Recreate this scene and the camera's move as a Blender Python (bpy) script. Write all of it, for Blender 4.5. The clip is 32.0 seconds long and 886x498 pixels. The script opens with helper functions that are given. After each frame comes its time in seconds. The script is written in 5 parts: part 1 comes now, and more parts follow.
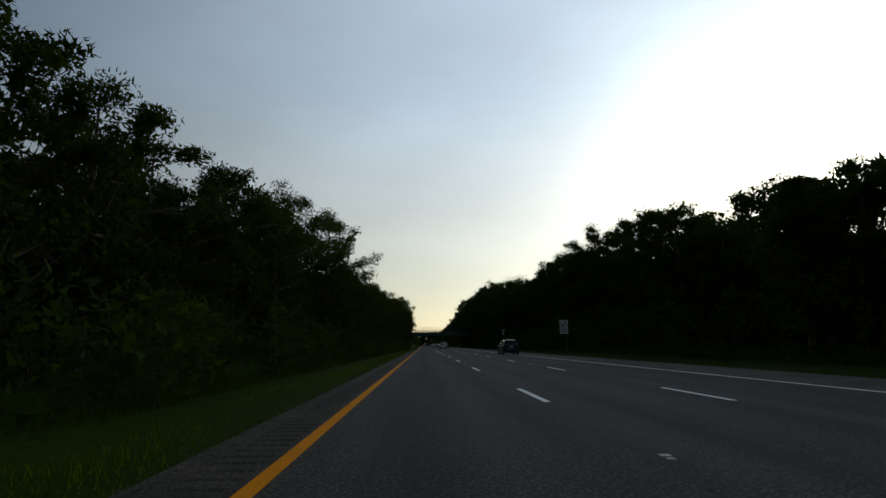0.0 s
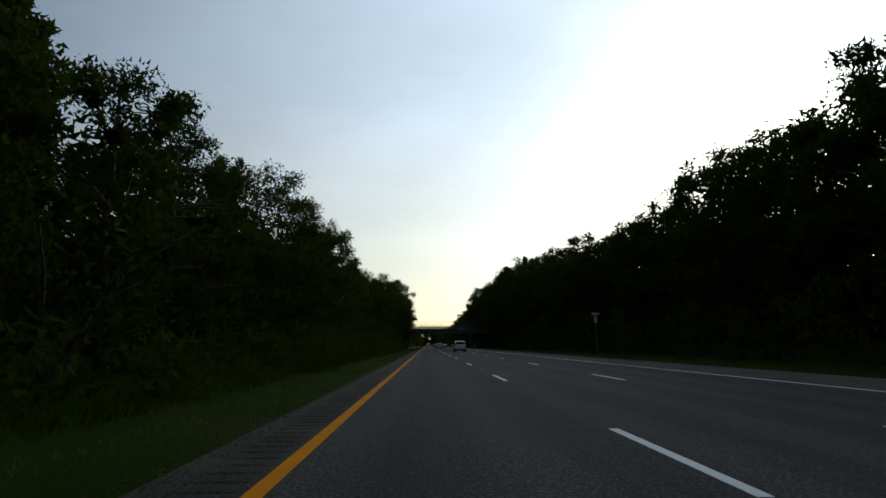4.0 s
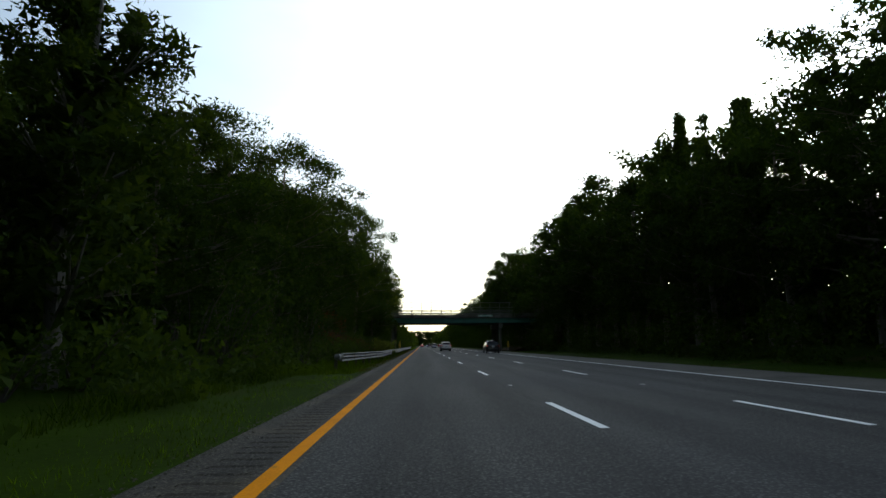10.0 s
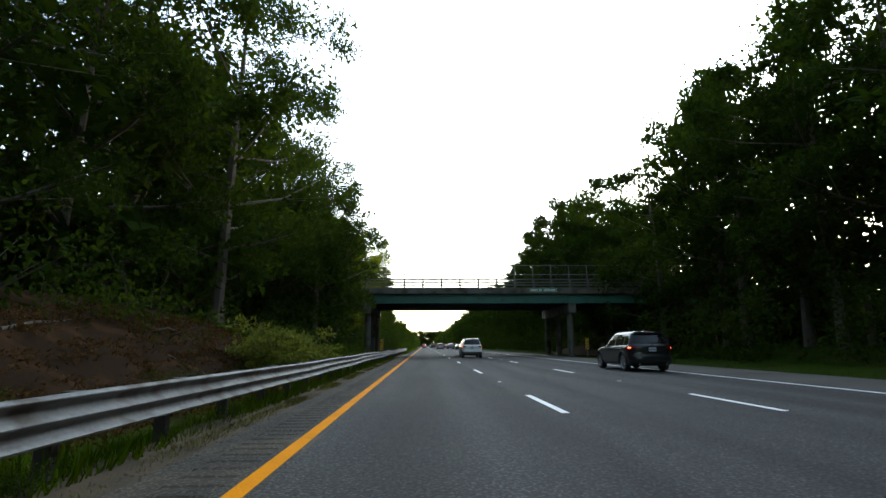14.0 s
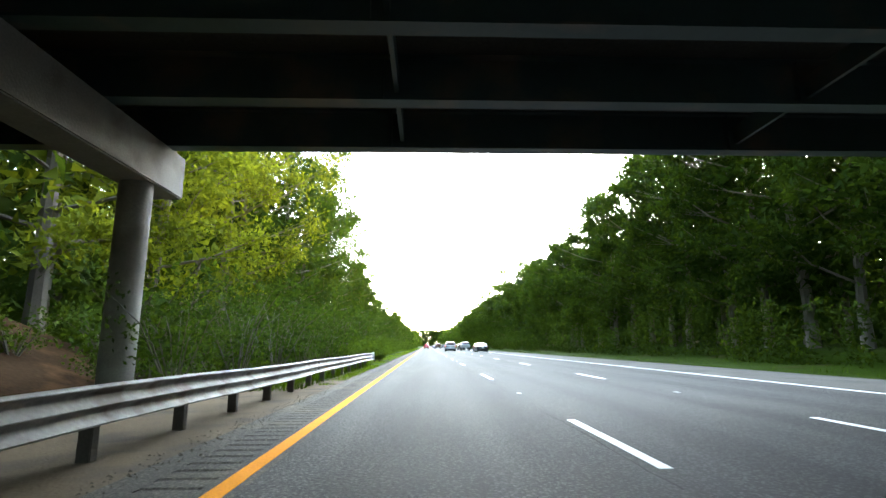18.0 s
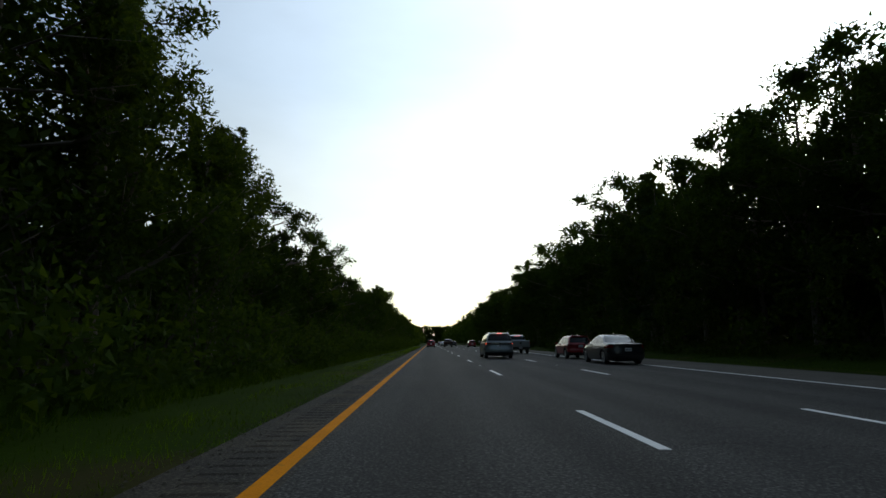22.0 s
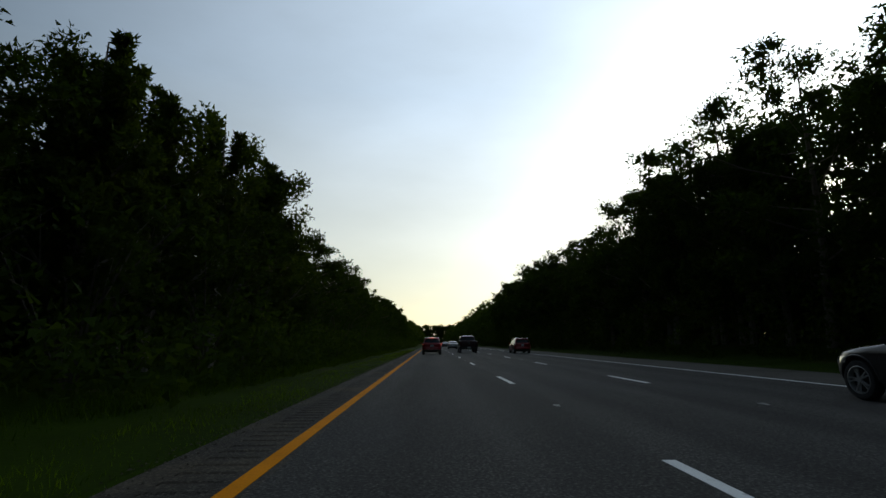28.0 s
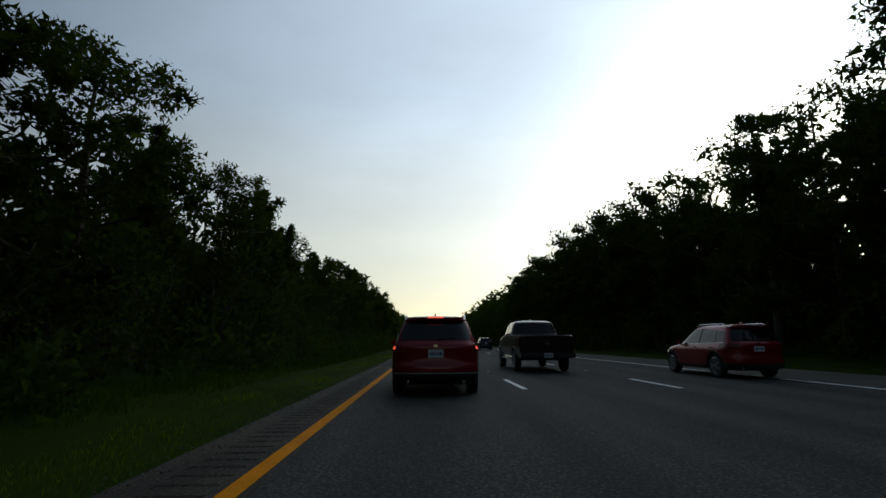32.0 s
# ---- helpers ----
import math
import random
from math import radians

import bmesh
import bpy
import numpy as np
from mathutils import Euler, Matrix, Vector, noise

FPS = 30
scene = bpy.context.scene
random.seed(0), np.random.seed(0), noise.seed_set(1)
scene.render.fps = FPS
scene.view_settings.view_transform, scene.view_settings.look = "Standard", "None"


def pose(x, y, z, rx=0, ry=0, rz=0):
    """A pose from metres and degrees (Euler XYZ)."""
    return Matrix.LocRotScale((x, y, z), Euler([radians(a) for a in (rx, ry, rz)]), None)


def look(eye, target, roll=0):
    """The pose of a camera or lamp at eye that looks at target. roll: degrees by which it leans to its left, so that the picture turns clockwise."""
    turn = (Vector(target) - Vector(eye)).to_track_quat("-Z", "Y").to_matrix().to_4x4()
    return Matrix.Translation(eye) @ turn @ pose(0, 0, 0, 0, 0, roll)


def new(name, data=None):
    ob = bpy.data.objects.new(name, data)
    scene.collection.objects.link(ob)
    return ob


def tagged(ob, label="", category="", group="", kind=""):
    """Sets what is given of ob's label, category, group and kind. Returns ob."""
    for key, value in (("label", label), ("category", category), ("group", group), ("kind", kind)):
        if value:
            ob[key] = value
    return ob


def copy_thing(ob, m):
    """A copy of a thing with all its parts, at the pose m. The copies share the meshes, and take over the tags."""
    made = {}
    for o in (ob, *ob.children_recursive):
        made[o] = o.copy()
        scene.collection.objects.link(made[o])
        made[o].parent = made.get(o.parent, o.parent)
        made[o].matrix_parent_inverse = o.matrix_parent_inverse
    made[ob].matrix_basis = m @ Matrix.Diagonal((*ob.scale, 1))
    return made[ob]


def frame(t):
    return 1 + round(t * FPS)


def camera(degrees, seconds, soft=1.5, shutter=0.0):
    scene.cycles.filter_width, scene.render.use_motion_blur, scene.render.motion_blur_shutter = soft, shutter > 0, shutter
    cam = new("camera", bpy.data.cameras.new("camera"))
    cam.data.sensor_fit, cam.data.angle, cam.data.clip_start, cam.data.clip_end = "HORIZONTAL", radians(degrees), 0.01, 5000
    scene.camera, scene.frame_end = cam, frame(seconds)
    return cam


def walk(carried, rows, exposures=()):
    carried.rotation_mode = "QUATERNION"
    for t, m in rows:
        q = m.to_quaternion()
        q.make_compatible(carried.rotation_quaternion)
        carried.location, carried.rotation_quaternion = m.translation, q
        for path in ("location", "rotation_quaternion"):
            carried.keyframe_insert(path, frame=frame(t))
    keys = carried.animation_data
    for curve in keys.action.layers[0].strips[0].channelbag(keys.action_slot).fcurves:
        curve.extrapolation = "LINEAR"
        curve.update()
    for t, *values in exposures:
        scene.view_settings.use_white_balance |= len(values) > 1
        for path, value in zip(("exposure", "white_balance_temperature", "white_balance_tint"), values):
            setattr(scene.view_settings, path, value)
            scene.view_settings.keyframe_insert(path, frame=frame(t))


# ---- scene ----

# ---- camera and walk: rows of seconds, x, y, turn to the right, tilt up ----
cam = camera(82.1, 32.0)
EYE = 1.085
PATH = [
    (0, 1.33, 0.00, 2.15, 10.70), (1, 1.33, 12.97, 1.82, 10.75), (2, 1.32, 26.32, 1.83, 10.75), (3, 1.31, 40.31, 1.85, 10.75),
    (4, 1.28, 55.00, 1.80, 10.70), (5, 1.25, 70.00, 1.74, 10.66), (6, 1.22, 84.82, 1.69, 10.61), (7, 1.14, 98.96, 1.94, 10.64),
    (8, 1.19, 112.27, 2.20, 10.67), (9, 1.26, 124.95, 2.45, 10.70), (10, 1.29, 137.21, 2.38, 10.72), (11, 1.31, 149.15, 2.30, 10.75),
    (12, 1.33, 160.93, 2.21, 10.75), (13, 1.36, 172.63, 2.12, 10.75), (14, 1.41, 184.37, 2.12, 10.77), (15, 1.50, 196.41, 2.20, 10.80),
    (16, 1.59, 209.06, 2.25, 10.80), (17, 1.68, 222.53, 2.15, 10.80), (18, 1.58, 236.95, 1.86, 10.76), (19, 1.44, 252.18, 1.60, 10.68),
    (20, 1.34, 267.81, 1.73, 10.52), (21, 1.33, 283.09, 1.60, 10.48), (22, 1.31, 297.23, 1.48, 10.44), (23, 1.30, 309.80, 1.35, 10.40),
    (24, 1.34, 320.90, 1.35, 10.42), (25, 1.40, 331.18, 1.36, 10.44), (26, 1.49, 341.10, 1.36, 10.45), (27, 1.52, 351.35, 1.37, 10.47),
    (28, 1.50, 361.67, 1.37, 10.49), (29, 1.46, 371.93, 1.49, 10.47), (30, 1.45, 382.03, 1.60, 10.45), (31, 1.45, 391.59, 1.67, 10.41),
    (32, 1.45, 400.19, 1.73, 10.37),
]


EXPOSURES = [(0, -0.9), (2, -0.6), (3.5, -0.5), (6, -0.38), (8, -0.1), (9, 0.12), (10, 0.6), (11, 1.15), (12, 1.62), (13, 1.9), (14.5, 1.9),
             (16.5, 2.3), (17.0, 2.8), (17.4, 3.5), (17.7, 4.0), (18.0, 4.4), (18.2, 4.1), (18.5, 3.3), (19, 2.3), (20, 1.1), (21, 0.4), (22, 0.02),
             (23, -0.3), (24.5, -0.45), (27, -0.5), (32, -0.6)]
walk(cam, [(t, pose(x, y, EYE, 90 + tilt, 0.25, -turn)) for t, x, y, turn, tilt in PATH], [(t, stops, 7100, 7.5) for t, stops in EXPOSURES])

# ---- sky and sun ----
CLEAR_SKY, HAZE, GLARE, VEIL = 0.62, 4.0, 14.0, 10.6
SUN_EL, SUN_AZ = 14.0, 38.5      # degrees above the horizon, and clockwise from the road's heading
world = bpy.data.worlds.new("sky")
scene.world = world
world.use_nodes = True
wn, wl = world.node_tree.nodes, world.node_tree.links
sky = wn.new("ShaderNodeTexSky")
sky.sky_type, sky.sun_disc = "NISHITA", False
sky.sun_elevation, sky.sun_rotation = radians(SUN_EL), radians(SUN_AZ)
sky.air_density, sky.dust_density, sky.ozone_density = 1.0, 0.4, 1.8
# thin high haze that scatters the sunlight forward, thicker in streaks
toward = Vector((math.sin(radians(SUN_AZ)) * math.cos(radians(SUN_EL)), math.cos(radians(SUN_AZ)) * math.cos(radians(SUN_EL)), math.sin(radians(SUN_EL))))


def world_math(op, a, b):
    node = wn.new("ShaderNodeMath")
    node.operation = op
    for k, v in enumerate((a, b)):
        if isinstance(v, (int, float)):
            node.inputs[k].default_value = v
        else:
            wl.new(v, node.inputs[k])
    if op == "MULTIPLY_ADD":
        node.inputs[2].default_value = 0.5
    return node.outputs[0]


where, stretch, cloud, facing = wn.new("ShaderNodeTexCoord"), wn.new("ShaderNodeMapping"), wn.new("ShaderNodeTexNoise"), wn.new("ShaderNodeVectorMath")
stretch.inputs["Scale"].default_value, stretch.inputs["Rotation"].default_value = (1.0, 1.6, 3.0), (0.2, 0.1, 0.5)
cloud.inputs["Scale"].default_value, cloud.inputs["Detail"].default_value = 1.4, 7
facing.operation = "DOT_PRODUCT"
facing.inputs[1].default_value = toward
wl.new(where.outputs["Generated"], stretch.inputs["Vector"])
wl.new(where.outputs["Generated"], facing.inputs[0])
wl.new(stretch.outputs["Vector"], cloud.inputs["Vector"])
near_sun = world_math("MAXIMUM", facing.outputs["Value"], 0.0)
lobe = world_math("ADD", world_math("MULTIPLY", world_math("POWER", near_sun, 1.6), HAZE), world_math("MULTIPLY", world_math("POWER", near_sun, 24), GLARE))
veil = world_math("MULTIPLY", world_math("POWER", world_math("MULTIPLY_ADD", facing.outputs["Value"], 0.5), 3.0), VEIL)
streak = world_math("ADD", world_math("MULTIPLY", cloud.outputs["Fac"], 0.36), 0.82)
haze = wn.new("ShaderNodeMix")
haze.data_type, haze.blend_type = "RGBA", "MULTIPLY"
haze.inputs["Factor"].default_value = 1.0
split, low, tone = wn.new("ShaderNodeSeparateXYZ"), wn.new("ShaderNodeMapRange"), wn.new("ShaderNodeMix")
tone.data_type = "RGBA"
tone.inputs["A"].default_value, tone.inputs["B"].default_value = (1.0, 0.90, 0.60, 1), (0.95, 1.0, 0.93, 1)
low.inputs["From Min"].default_value, low.inputs["From Max"].default_value = 0.0, 0.46
wl.new(where.outputs["Generated"], split.inputs["Vector"])
wl.new(split.outputs["Z"], low.inputs["Value"])
wl.new(low.outputs["Result"], tone.inputs["Factor"])
wl.new(tone.outputs["Result"], haze.inputs["A"])
wl.new(world_math("MULTIPLY", lobe, streak), haze.inputs["B"])
base, total, thin, both = (wn.new("ShaderNodeMix") for k in range(4))
for node, kind in ((base, "MULTIPLY"), (total, "ADD"), (thin, "MULTIPLY"), (both, "ADD")):
    node.data_type, node.blend_type = "RGBA", kind
    node.inputs["Factor"].default_value = 1.0
base.inputs["B"].default_value = (CLEAR_SKY * 1.1, CLEAR_SKY, CLEAR_SKY * 0.84, 1)
wl.new(sky.outputs["Color"], base.inputs["A"])
wl.new(base.outputs["Result"], total.inputs["A"])
veil_tone, wisps = wn.new("ShaderNodeMix"), wn.new("ShaderNodeTexNoise")
veil_tone.data_type = "RGBA"
veil_tone.inputs["A"].default_value, veil_tone.inputs["B"].default_value = (0.80, 0.77, 0.66, 1), (0.47, 0.66, 1.0, 1)
wl.new(low.outputs["Result"], veil_tone.inputs["Factor"])
wl.new(veil_tone.outputs["Result"], thin.inputs["A"])
wisps.inputs["Scale"].default_value, wisps.inputs["Detail"].default_value, wisps.inputs["Roughness"].default_value = 2.6, 8, 0.55
wl.new(stretch.outputs["Vector"], wisps.inputs["Vector"])
wisp = world_math("ADD", world_math("MULTIPLY", wisps.outputs["Fac"], 0.56), 0.72)
wl.new(world_math("MULTIPLY", veil, wisp), thin.inputs["B"])
wl.new(haze.outputs["Result"], both.inputs["A"])
wl.new(thin.outputs["Result"], both.inputs["B"])
wl.new(both.outputs["Result"], total.inputs["B"])
wl.new(total.outputs["Result"], wn["Background"].inputs["Color"])
wn["Background"].inputs["Strength"].default_value = 0.12
sun_data = bpy.data.lights.new("sun", "SUN")
sun_data.energy, sun_data.angle, sun_data.color = 0.6, radians(3.0), (1.0, 0.86, 0.68)
sun = new("sun", sun_data)
sun_dir = Vector((math.sin(radians(SUN_AZ)) * math.cos(radians(SUN_EL)), math.cos(radians(SUN_AZ)) * math.cos(radians(SUN_EL)), math.sin(radians(SUN_EL))))
sun.matrix_world = look(tuple(sun_dir * 200), (0, 0, 0))


# ---- materials ----
def material(name, base, rough=0.7, metal=0.0, vary=0.15, scale=4.0, fine=60.0, bump=0.2, coat=0.0, spec=0.5, island=0.0, random_ob=0.0, stain=None, span=0.6):
    """A surface with a base colour, variation at two scales and fine relief."""
    m = bpy.data.materials.new(name)
    m.use_nodes = True
    n, l = m.node_tree.nodes, m.node_tree.links
    p = n["Principled BSDF"]
    p.inputs["Roughness"].default_value, p.inputs["Metallic"].default_value = rough, metal
    p.inputs["Coat Weight"].default_value, p.inputs["Specular IOR Level"].default_value = coat, spec
    co = n.new("ShaderNodeTexCoord")
    big, small = n.new("ShaderNodeTexNoise"), n.new("ShaderNodeTexNoise")
    big.inputs["Scale"].default_value, small.inputs["Scale"].default_value = scale, fine
    big.inputs["Detail"].default_value, small.inputs["Detail"].default_value = 5, 3
    for tex in (big, small):
        l.new(co.outputs["Object"], tex.inputs["Vector"])
    add = n.new("ShaderNodeMath")
    add.operation = "ADD"
    l.new(big.outputs["Fac"], add.inputs[0])
    l.new(small.outputs["Fac"], add.inputs[1])
    last = add
    for on, node, out in ((island, "ShaderNodeNewGeometry", "Random Per Island"), (random_ob, "ShaderNodeObjectInfo", "Random")):
        if on:
            src, mul = n.new(node), n.new("ShaderNodeMath")
            mul.operation = "MULTIPLY_ADD"
            l.new(src.outputs[out], mul.inputs[0])
            mul.inputs[1].default_value = on
            l.new(last.outputs[0], mul.inputs[2])
            last = mul
    top = 1.0 + island / 2 + random_ob / 2
    ramp = n.new("ShaderNodeMapRange")
    ramp.inputs["From Min"].default_value, ramp.inputs["From Max"].default_value = top - span, top + span
    ramp.inputs["To Min"].default_value, ramp.inputs["To Max"].default_value = 1 - vary, 1 + vary
    l.new(last.outputs[0], ramp.inputs["Value"])
    mix = n.new("ShaderNodeMix")
    mix.data_type, mix.blend_type = "RGBA", "MULTIPLY"
    mix.inputs["Factor"].default_value = 1.0
    mix.inputs["A"].default_value = (*base, 1)
    l.new(ramp.outputs["Result"], mix.inputs["B"])
    colour = mix.outputs["Result"]
    if stain:
        s_col, s_scale, lo, hi = stain
        tex, rmp, mx = n.new("ShaderNodeTexNoise"), n.new("ShaderNodeMapRange"), n.new("ShaderNodeMix")
        tex.inputs["Scale"].default_value, tex.inputs["Detail"].default_value = s_scale, 6
        l.new(co.outputs["Object"], tex.inputs["Vector"])
        rmp.inputs["From Min"].default_value, rmp.inputs["From Max"].default_value = lo, hi
        l.new(tex.outputs["Fac"], rmp.inputs["Value"])
        mx.data_type = "RGBA"
        l.new(rmp.outputs["Result"], mx.inputs["Factor"])
        l.new(colour, mx.inputs["A"])
        mx.inputs["B"].default_value = (*s_col, 1)
        colour = mx.outputs["Result"]
    l.new(colour, p.inputs["Base Color"])
    if bump:
        b = n.new("ShaderNodeBump")
        b.inputs["Strength"].default_value, b.inputs["Distance"].default_value = bump, 0.01
        l.new(small.outputs["Fac"], b.inputs["Height"])
        l.new(b.outputs["Normal"], p.inputs["Normal"])
    return m


def leaf_material(name, base, vary=0.32, glow=0.45):
    m = material(name, base, rough=0.8, vary=vary, scale=0.25, fine=3.0, bump=0, spec=0.03, island=1.2, random_ob=0.5)
    n, l = m.node_tree.nodes, m.node_tree.links
    p, out = n["Principled BSDF"], n["Material Output"]
    tr, mx = n.new("ShaderNodeBsdfTranslucent"), n.new("ShaderNodeMixShader")
    src = p.inputs["Base Color"].links[0].from_socket
    through_leaf = n.new("ShaderNodeMix")      # light that passes a leaf comes out yellower
    through_leaf.data_type, through_leaf.blend_type = "RGBA", "MULTIPLY"
    through_leaf.inputs["Factor"].default_value, through_leaf.inputs["B"].default_value = 1.0, (1.45, 1.25, 0.6, 1)
    l.new(src, through_leaf.inputs["A"])
    l.new(through_leaf.outputs["Result"], tr.inputs["Color"])
    mx.inputs["Fac"].default_value = glow
    l.new(p.outputs["BSDF"], mx.inputs[1])
    l.new(tr.outputs["BSDF"], mx.inputs[2])
    l.new(mx.outputs["Shader"], out.inputs["Surface"])
    return m


def lamp_material(name, base, strength):
    m = material(name, base, rough=0.2, vary=0.05, bump=0, coat=0.5)
    p = m.node_tree.nodes["Principled BSDF"]
    p.inputs["Emission Color"].default_value, p.inputs["Emission Strength"].default_value = (*base, 1), strength
    return m


def asphalt(name, base, patches=((0.036, 0.036, 0.037), 0.09, 0.5, 0.72)):
    """Aggregate speckle, broad patches, and the polished tracks and oily middle of each lane."""
    m = material(name, base, rough=0.85, vary=0.85, scale=30.0, fine=90, bump=0.7, spec=0.1, span=0.3, stain=patches)
    n, l = m.node_tree.nodes, m.node_tree.links
    p = n["Principled BSDF"]
    was = p.inputs["Base Color"].links[0].from_socket
    co, xyz, wave, rng_, patch, mx = (n.new("ShaderNode" + k) for k in ("TexCoord", "SeparateXYZ", "Math", "MapRange", "TexNoise", "Mix"))
    l.new(co.outputs["Object"], xyz.inputs["Vector"])
    scale, mix2 = n.new("ShaderNodeMath"), n.new("ShaderNodeMath")
    scale.operation, wave.operation, mix2.operation = "MULTIPLY_ADD", "SINE", "MULTIPLY_ADD"
    l.new(xyz.outputs["X"], scale.inputs[0])
    scale.inputs[1].default_value, scale.inputs[2].default_value = math.tau / 1.84, 0.3
    l.new(scale.outputs[0], wave.inputs[0])
    stretch = n.new("ShaderNodeMapping")
    stretch.inputs["Scale"].default_value = (1.0, 0.08, 1.0)
    l.new(co.outputs["Object"], stretch.inputs["Vector"])
    l.new(stretch.outputs["Vector"], patch.inputs["Vector"])
    patch.inputs["Scale"].default_value, patch.inputs["Detail"].default_value = 1.6, 5
    l.new(wave.outputs[0], mix2.inputs[0])
    mix2.inputs[1].default_value = 0.16
    l.new(patch.outputs["Fac"], mix2.inputs[2])
    rng_.inputs["From Min"].default_value, rng_.inputs["From Max"].default_value = 0.2, 0.8
    rng_.inputs["To Min"].default_value, rng_.inputs["To Max"].default_value = 0.72, 1.3
    l.new(mix2.outputs[0], rng_.inputs["Value"])
    # pale stones of the aggregate
    stone, grit, blend = n.new("ShaderNodeTexVoronoi"), n.new("ShaderNodeMapRange"), n.new("ShaderNodeMath")
    stone.inputs["Scale"].default_value = 26
    l.new(co.outputs["Object"], stone.inputs["Vector"])
    grit.inputs["From Min"].default_value, grit.inputs["From Max"].default_value = 0.12, 0.5
    grit.inputs["To Min"].default_value, grit.inputs["To Max"].default_value = 1.75, 0.8
    l.new(stone.outputs["Distance"], grit.inputs["Value"])
    blend.operation = "MULTIPLY"
    l.new(grit.outputs["Result"], blend.inputs[0])
    l.new(rng_.outputs["Result"], blend.inputs[1])
    mx.data_type, mx.blend_type = "RGBA", "MULTIPLY"
    mx.inputs["Factor"].default_value = 1.0
    l.new(was, mx.inputs["A"])
    l.new(blend.outputs[0], mx.inputs["B"])
    l.new(mx.outputs["Result"], p.inputs["Base Color"])
    return m


ASPHALT = asphalt("asphalt", (0.044, 0.0428, 0.0395))
SHOULDER = asphalt("shoulder_asphalt", (0.047, 0.042, 0.034), ((0.075, 0.062, 0.044), 0.8, 0.48, 0.7))
SHOULDER_PALE = material("pale_shoulder_asphalt", (0.072, 0.067, 0.058), rough=0.9, vary=0.4, scale=0.5, fine=70, bump=0.6, spec=0.12, stain=((0.045, 0.042, 0.037), 0.4, 0.5, 0.7))
SEAL = material("joint_seal", (0.02, 0.02, 0.02), rough=0.95, vary=0.3, scale=1, fine=20, spec=0.05)
YELLOW = material("yellow_paint", (0.64, 0.215, 0.003), rough=0.85, vary=0.35, scale=1.5, fine=50, spec=0.06, stain=((0.2, 0.12, 0.03), 3.0, 0.62, 0.75))
WHITE = material("white_paint", (0.74, 0.74, 0.72), rough=0.85, vary=0.25, scale=1.5, fine=50, spec=0.1, stain=((0.2, 0.2, 0.19), 4.0, 0.62, 0.75))
WORN_MARKER = material("worn_marker", (0.32, 0.32, 0.3), rough=0.7, vary=0.3, scale=8, fine=60)
GROUND = material("ground_grass", (0.016, 0.031, 0.002), rough=0.95, vary=0.5, scale=0.4, fine=12, spec=0.02, bump=1.0, stain=((0.032, 0.03, 0.01), 0.25, 0.58, 0.72))
EARTH = material("sandy_earth", (0.075, 0.056, 0.036), rough=0.95, vary=0.4, scale=0.7, fine=30, spec=0.05, bump=0.8, stain=((0.045, 0.037, 0.027), 1.2, 0.5, 0.68))
LITTER = material("forest_floor", (0.019, 0.011, 0.006), rough=0.95, vary=0.6, scale=0.6, fine=9, spec=0.02, bump=1.0, stain=((0.038, 0.02, 0.01), 1.6, 0.5, 0.66))
GRIT = material("grit", (0.075, 0.066, 0.052), rough=0.95, vary=0.4, scale=3, fine=40, bump=0.2, spec=0.1, island=0.8)
BLADES = leaf_material("grass_blades", (0.036, 0.066, 0.002), 0.5, 0.3)
# greener grass with skylight from ahead added to its colour
FRESH_LIT = leaf_material("fresh_lit_grass_blades", (0.07, 0.125, 0.004), 0.5, 0.45)
DRY = leaf_material("dry_grass_blades", (0.062, 0.066, 0.016), 0.5, 0.3)
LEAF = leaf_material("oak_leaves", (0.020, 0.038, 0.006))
LEAF_PALE = leaf_material("ash_leaves", (0.026, 0.046, 0.007))
LEAF_DARK = leaf_material("pine_needles", (0.02, 0.04, 0.014), glow=0.3)
# brighter and yellower than the other leaves: sunlight put into the colour
LEAF_SUNLIT = leaf_material("sunlit_maple_leaves", (0.076, 0.1, 0.012), glow=0.5)
LEAF_SHRUB = leaf_material("shrub_leaves", (0.027, 0.048, 0.007))
LEAF_FERN = leaf_material("arching_leaves", (0.1, 0.125, 0.028), glow=0.45)
FALLEN = leaf_material("fallen_leaves", (0.05, 0.029, 0.014), 0.6)
LEAF_RUST = leaf_material("rust_leaves", (0.09, 0.03, 0.013))
BARK = material("bark", (0.07, 0.058, 0.045), rough=0.95, vary=0.4, scale=3, fine=25, bump=1.0)
BARK_DARK = material("twig_bark", (0.035, 0.03, 0.022), rough=0.95, vary=0.4, scale=3, fine=25, bump=0.5)
BARK_PALE = material("birch_bark", (0.10, 0.093, 0.08), rough=0.85, vary=0.4, scale=3, fine=15, bump=0.5)
ZINC = material("galvanised_steel", (0.15, 0.148, 0.14), rough=0.7, metal=0.15, vary=0.5, scale=2.2, fine=18, bump=0.25, stain=((0.06, 0.047, 0.035), 2.4, 0.49, 0.64))
POST_WOOD = material("weathered_post", (0.045, 0.037, 0.028), rough=0.9, vary=0.4, scale=4, fine=30, bump=0.6)
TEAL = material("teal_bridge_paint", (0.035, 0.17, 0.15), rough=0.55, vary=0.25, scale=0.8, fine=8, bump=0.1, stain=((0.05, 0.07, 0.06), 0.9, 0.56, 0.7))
# the same teal darkened for the shade under the deck, plus rusty blotches
TEAL_SHADED = material("shaded_teal_girder_paint", (0.014, 0.028, 0.026), rough=0.6, vary=0.3, scale=0.8, fine=8, bump=0.1, stain=((0.07, 0.05, 0.035), 0.7, 0.5, 0.66))
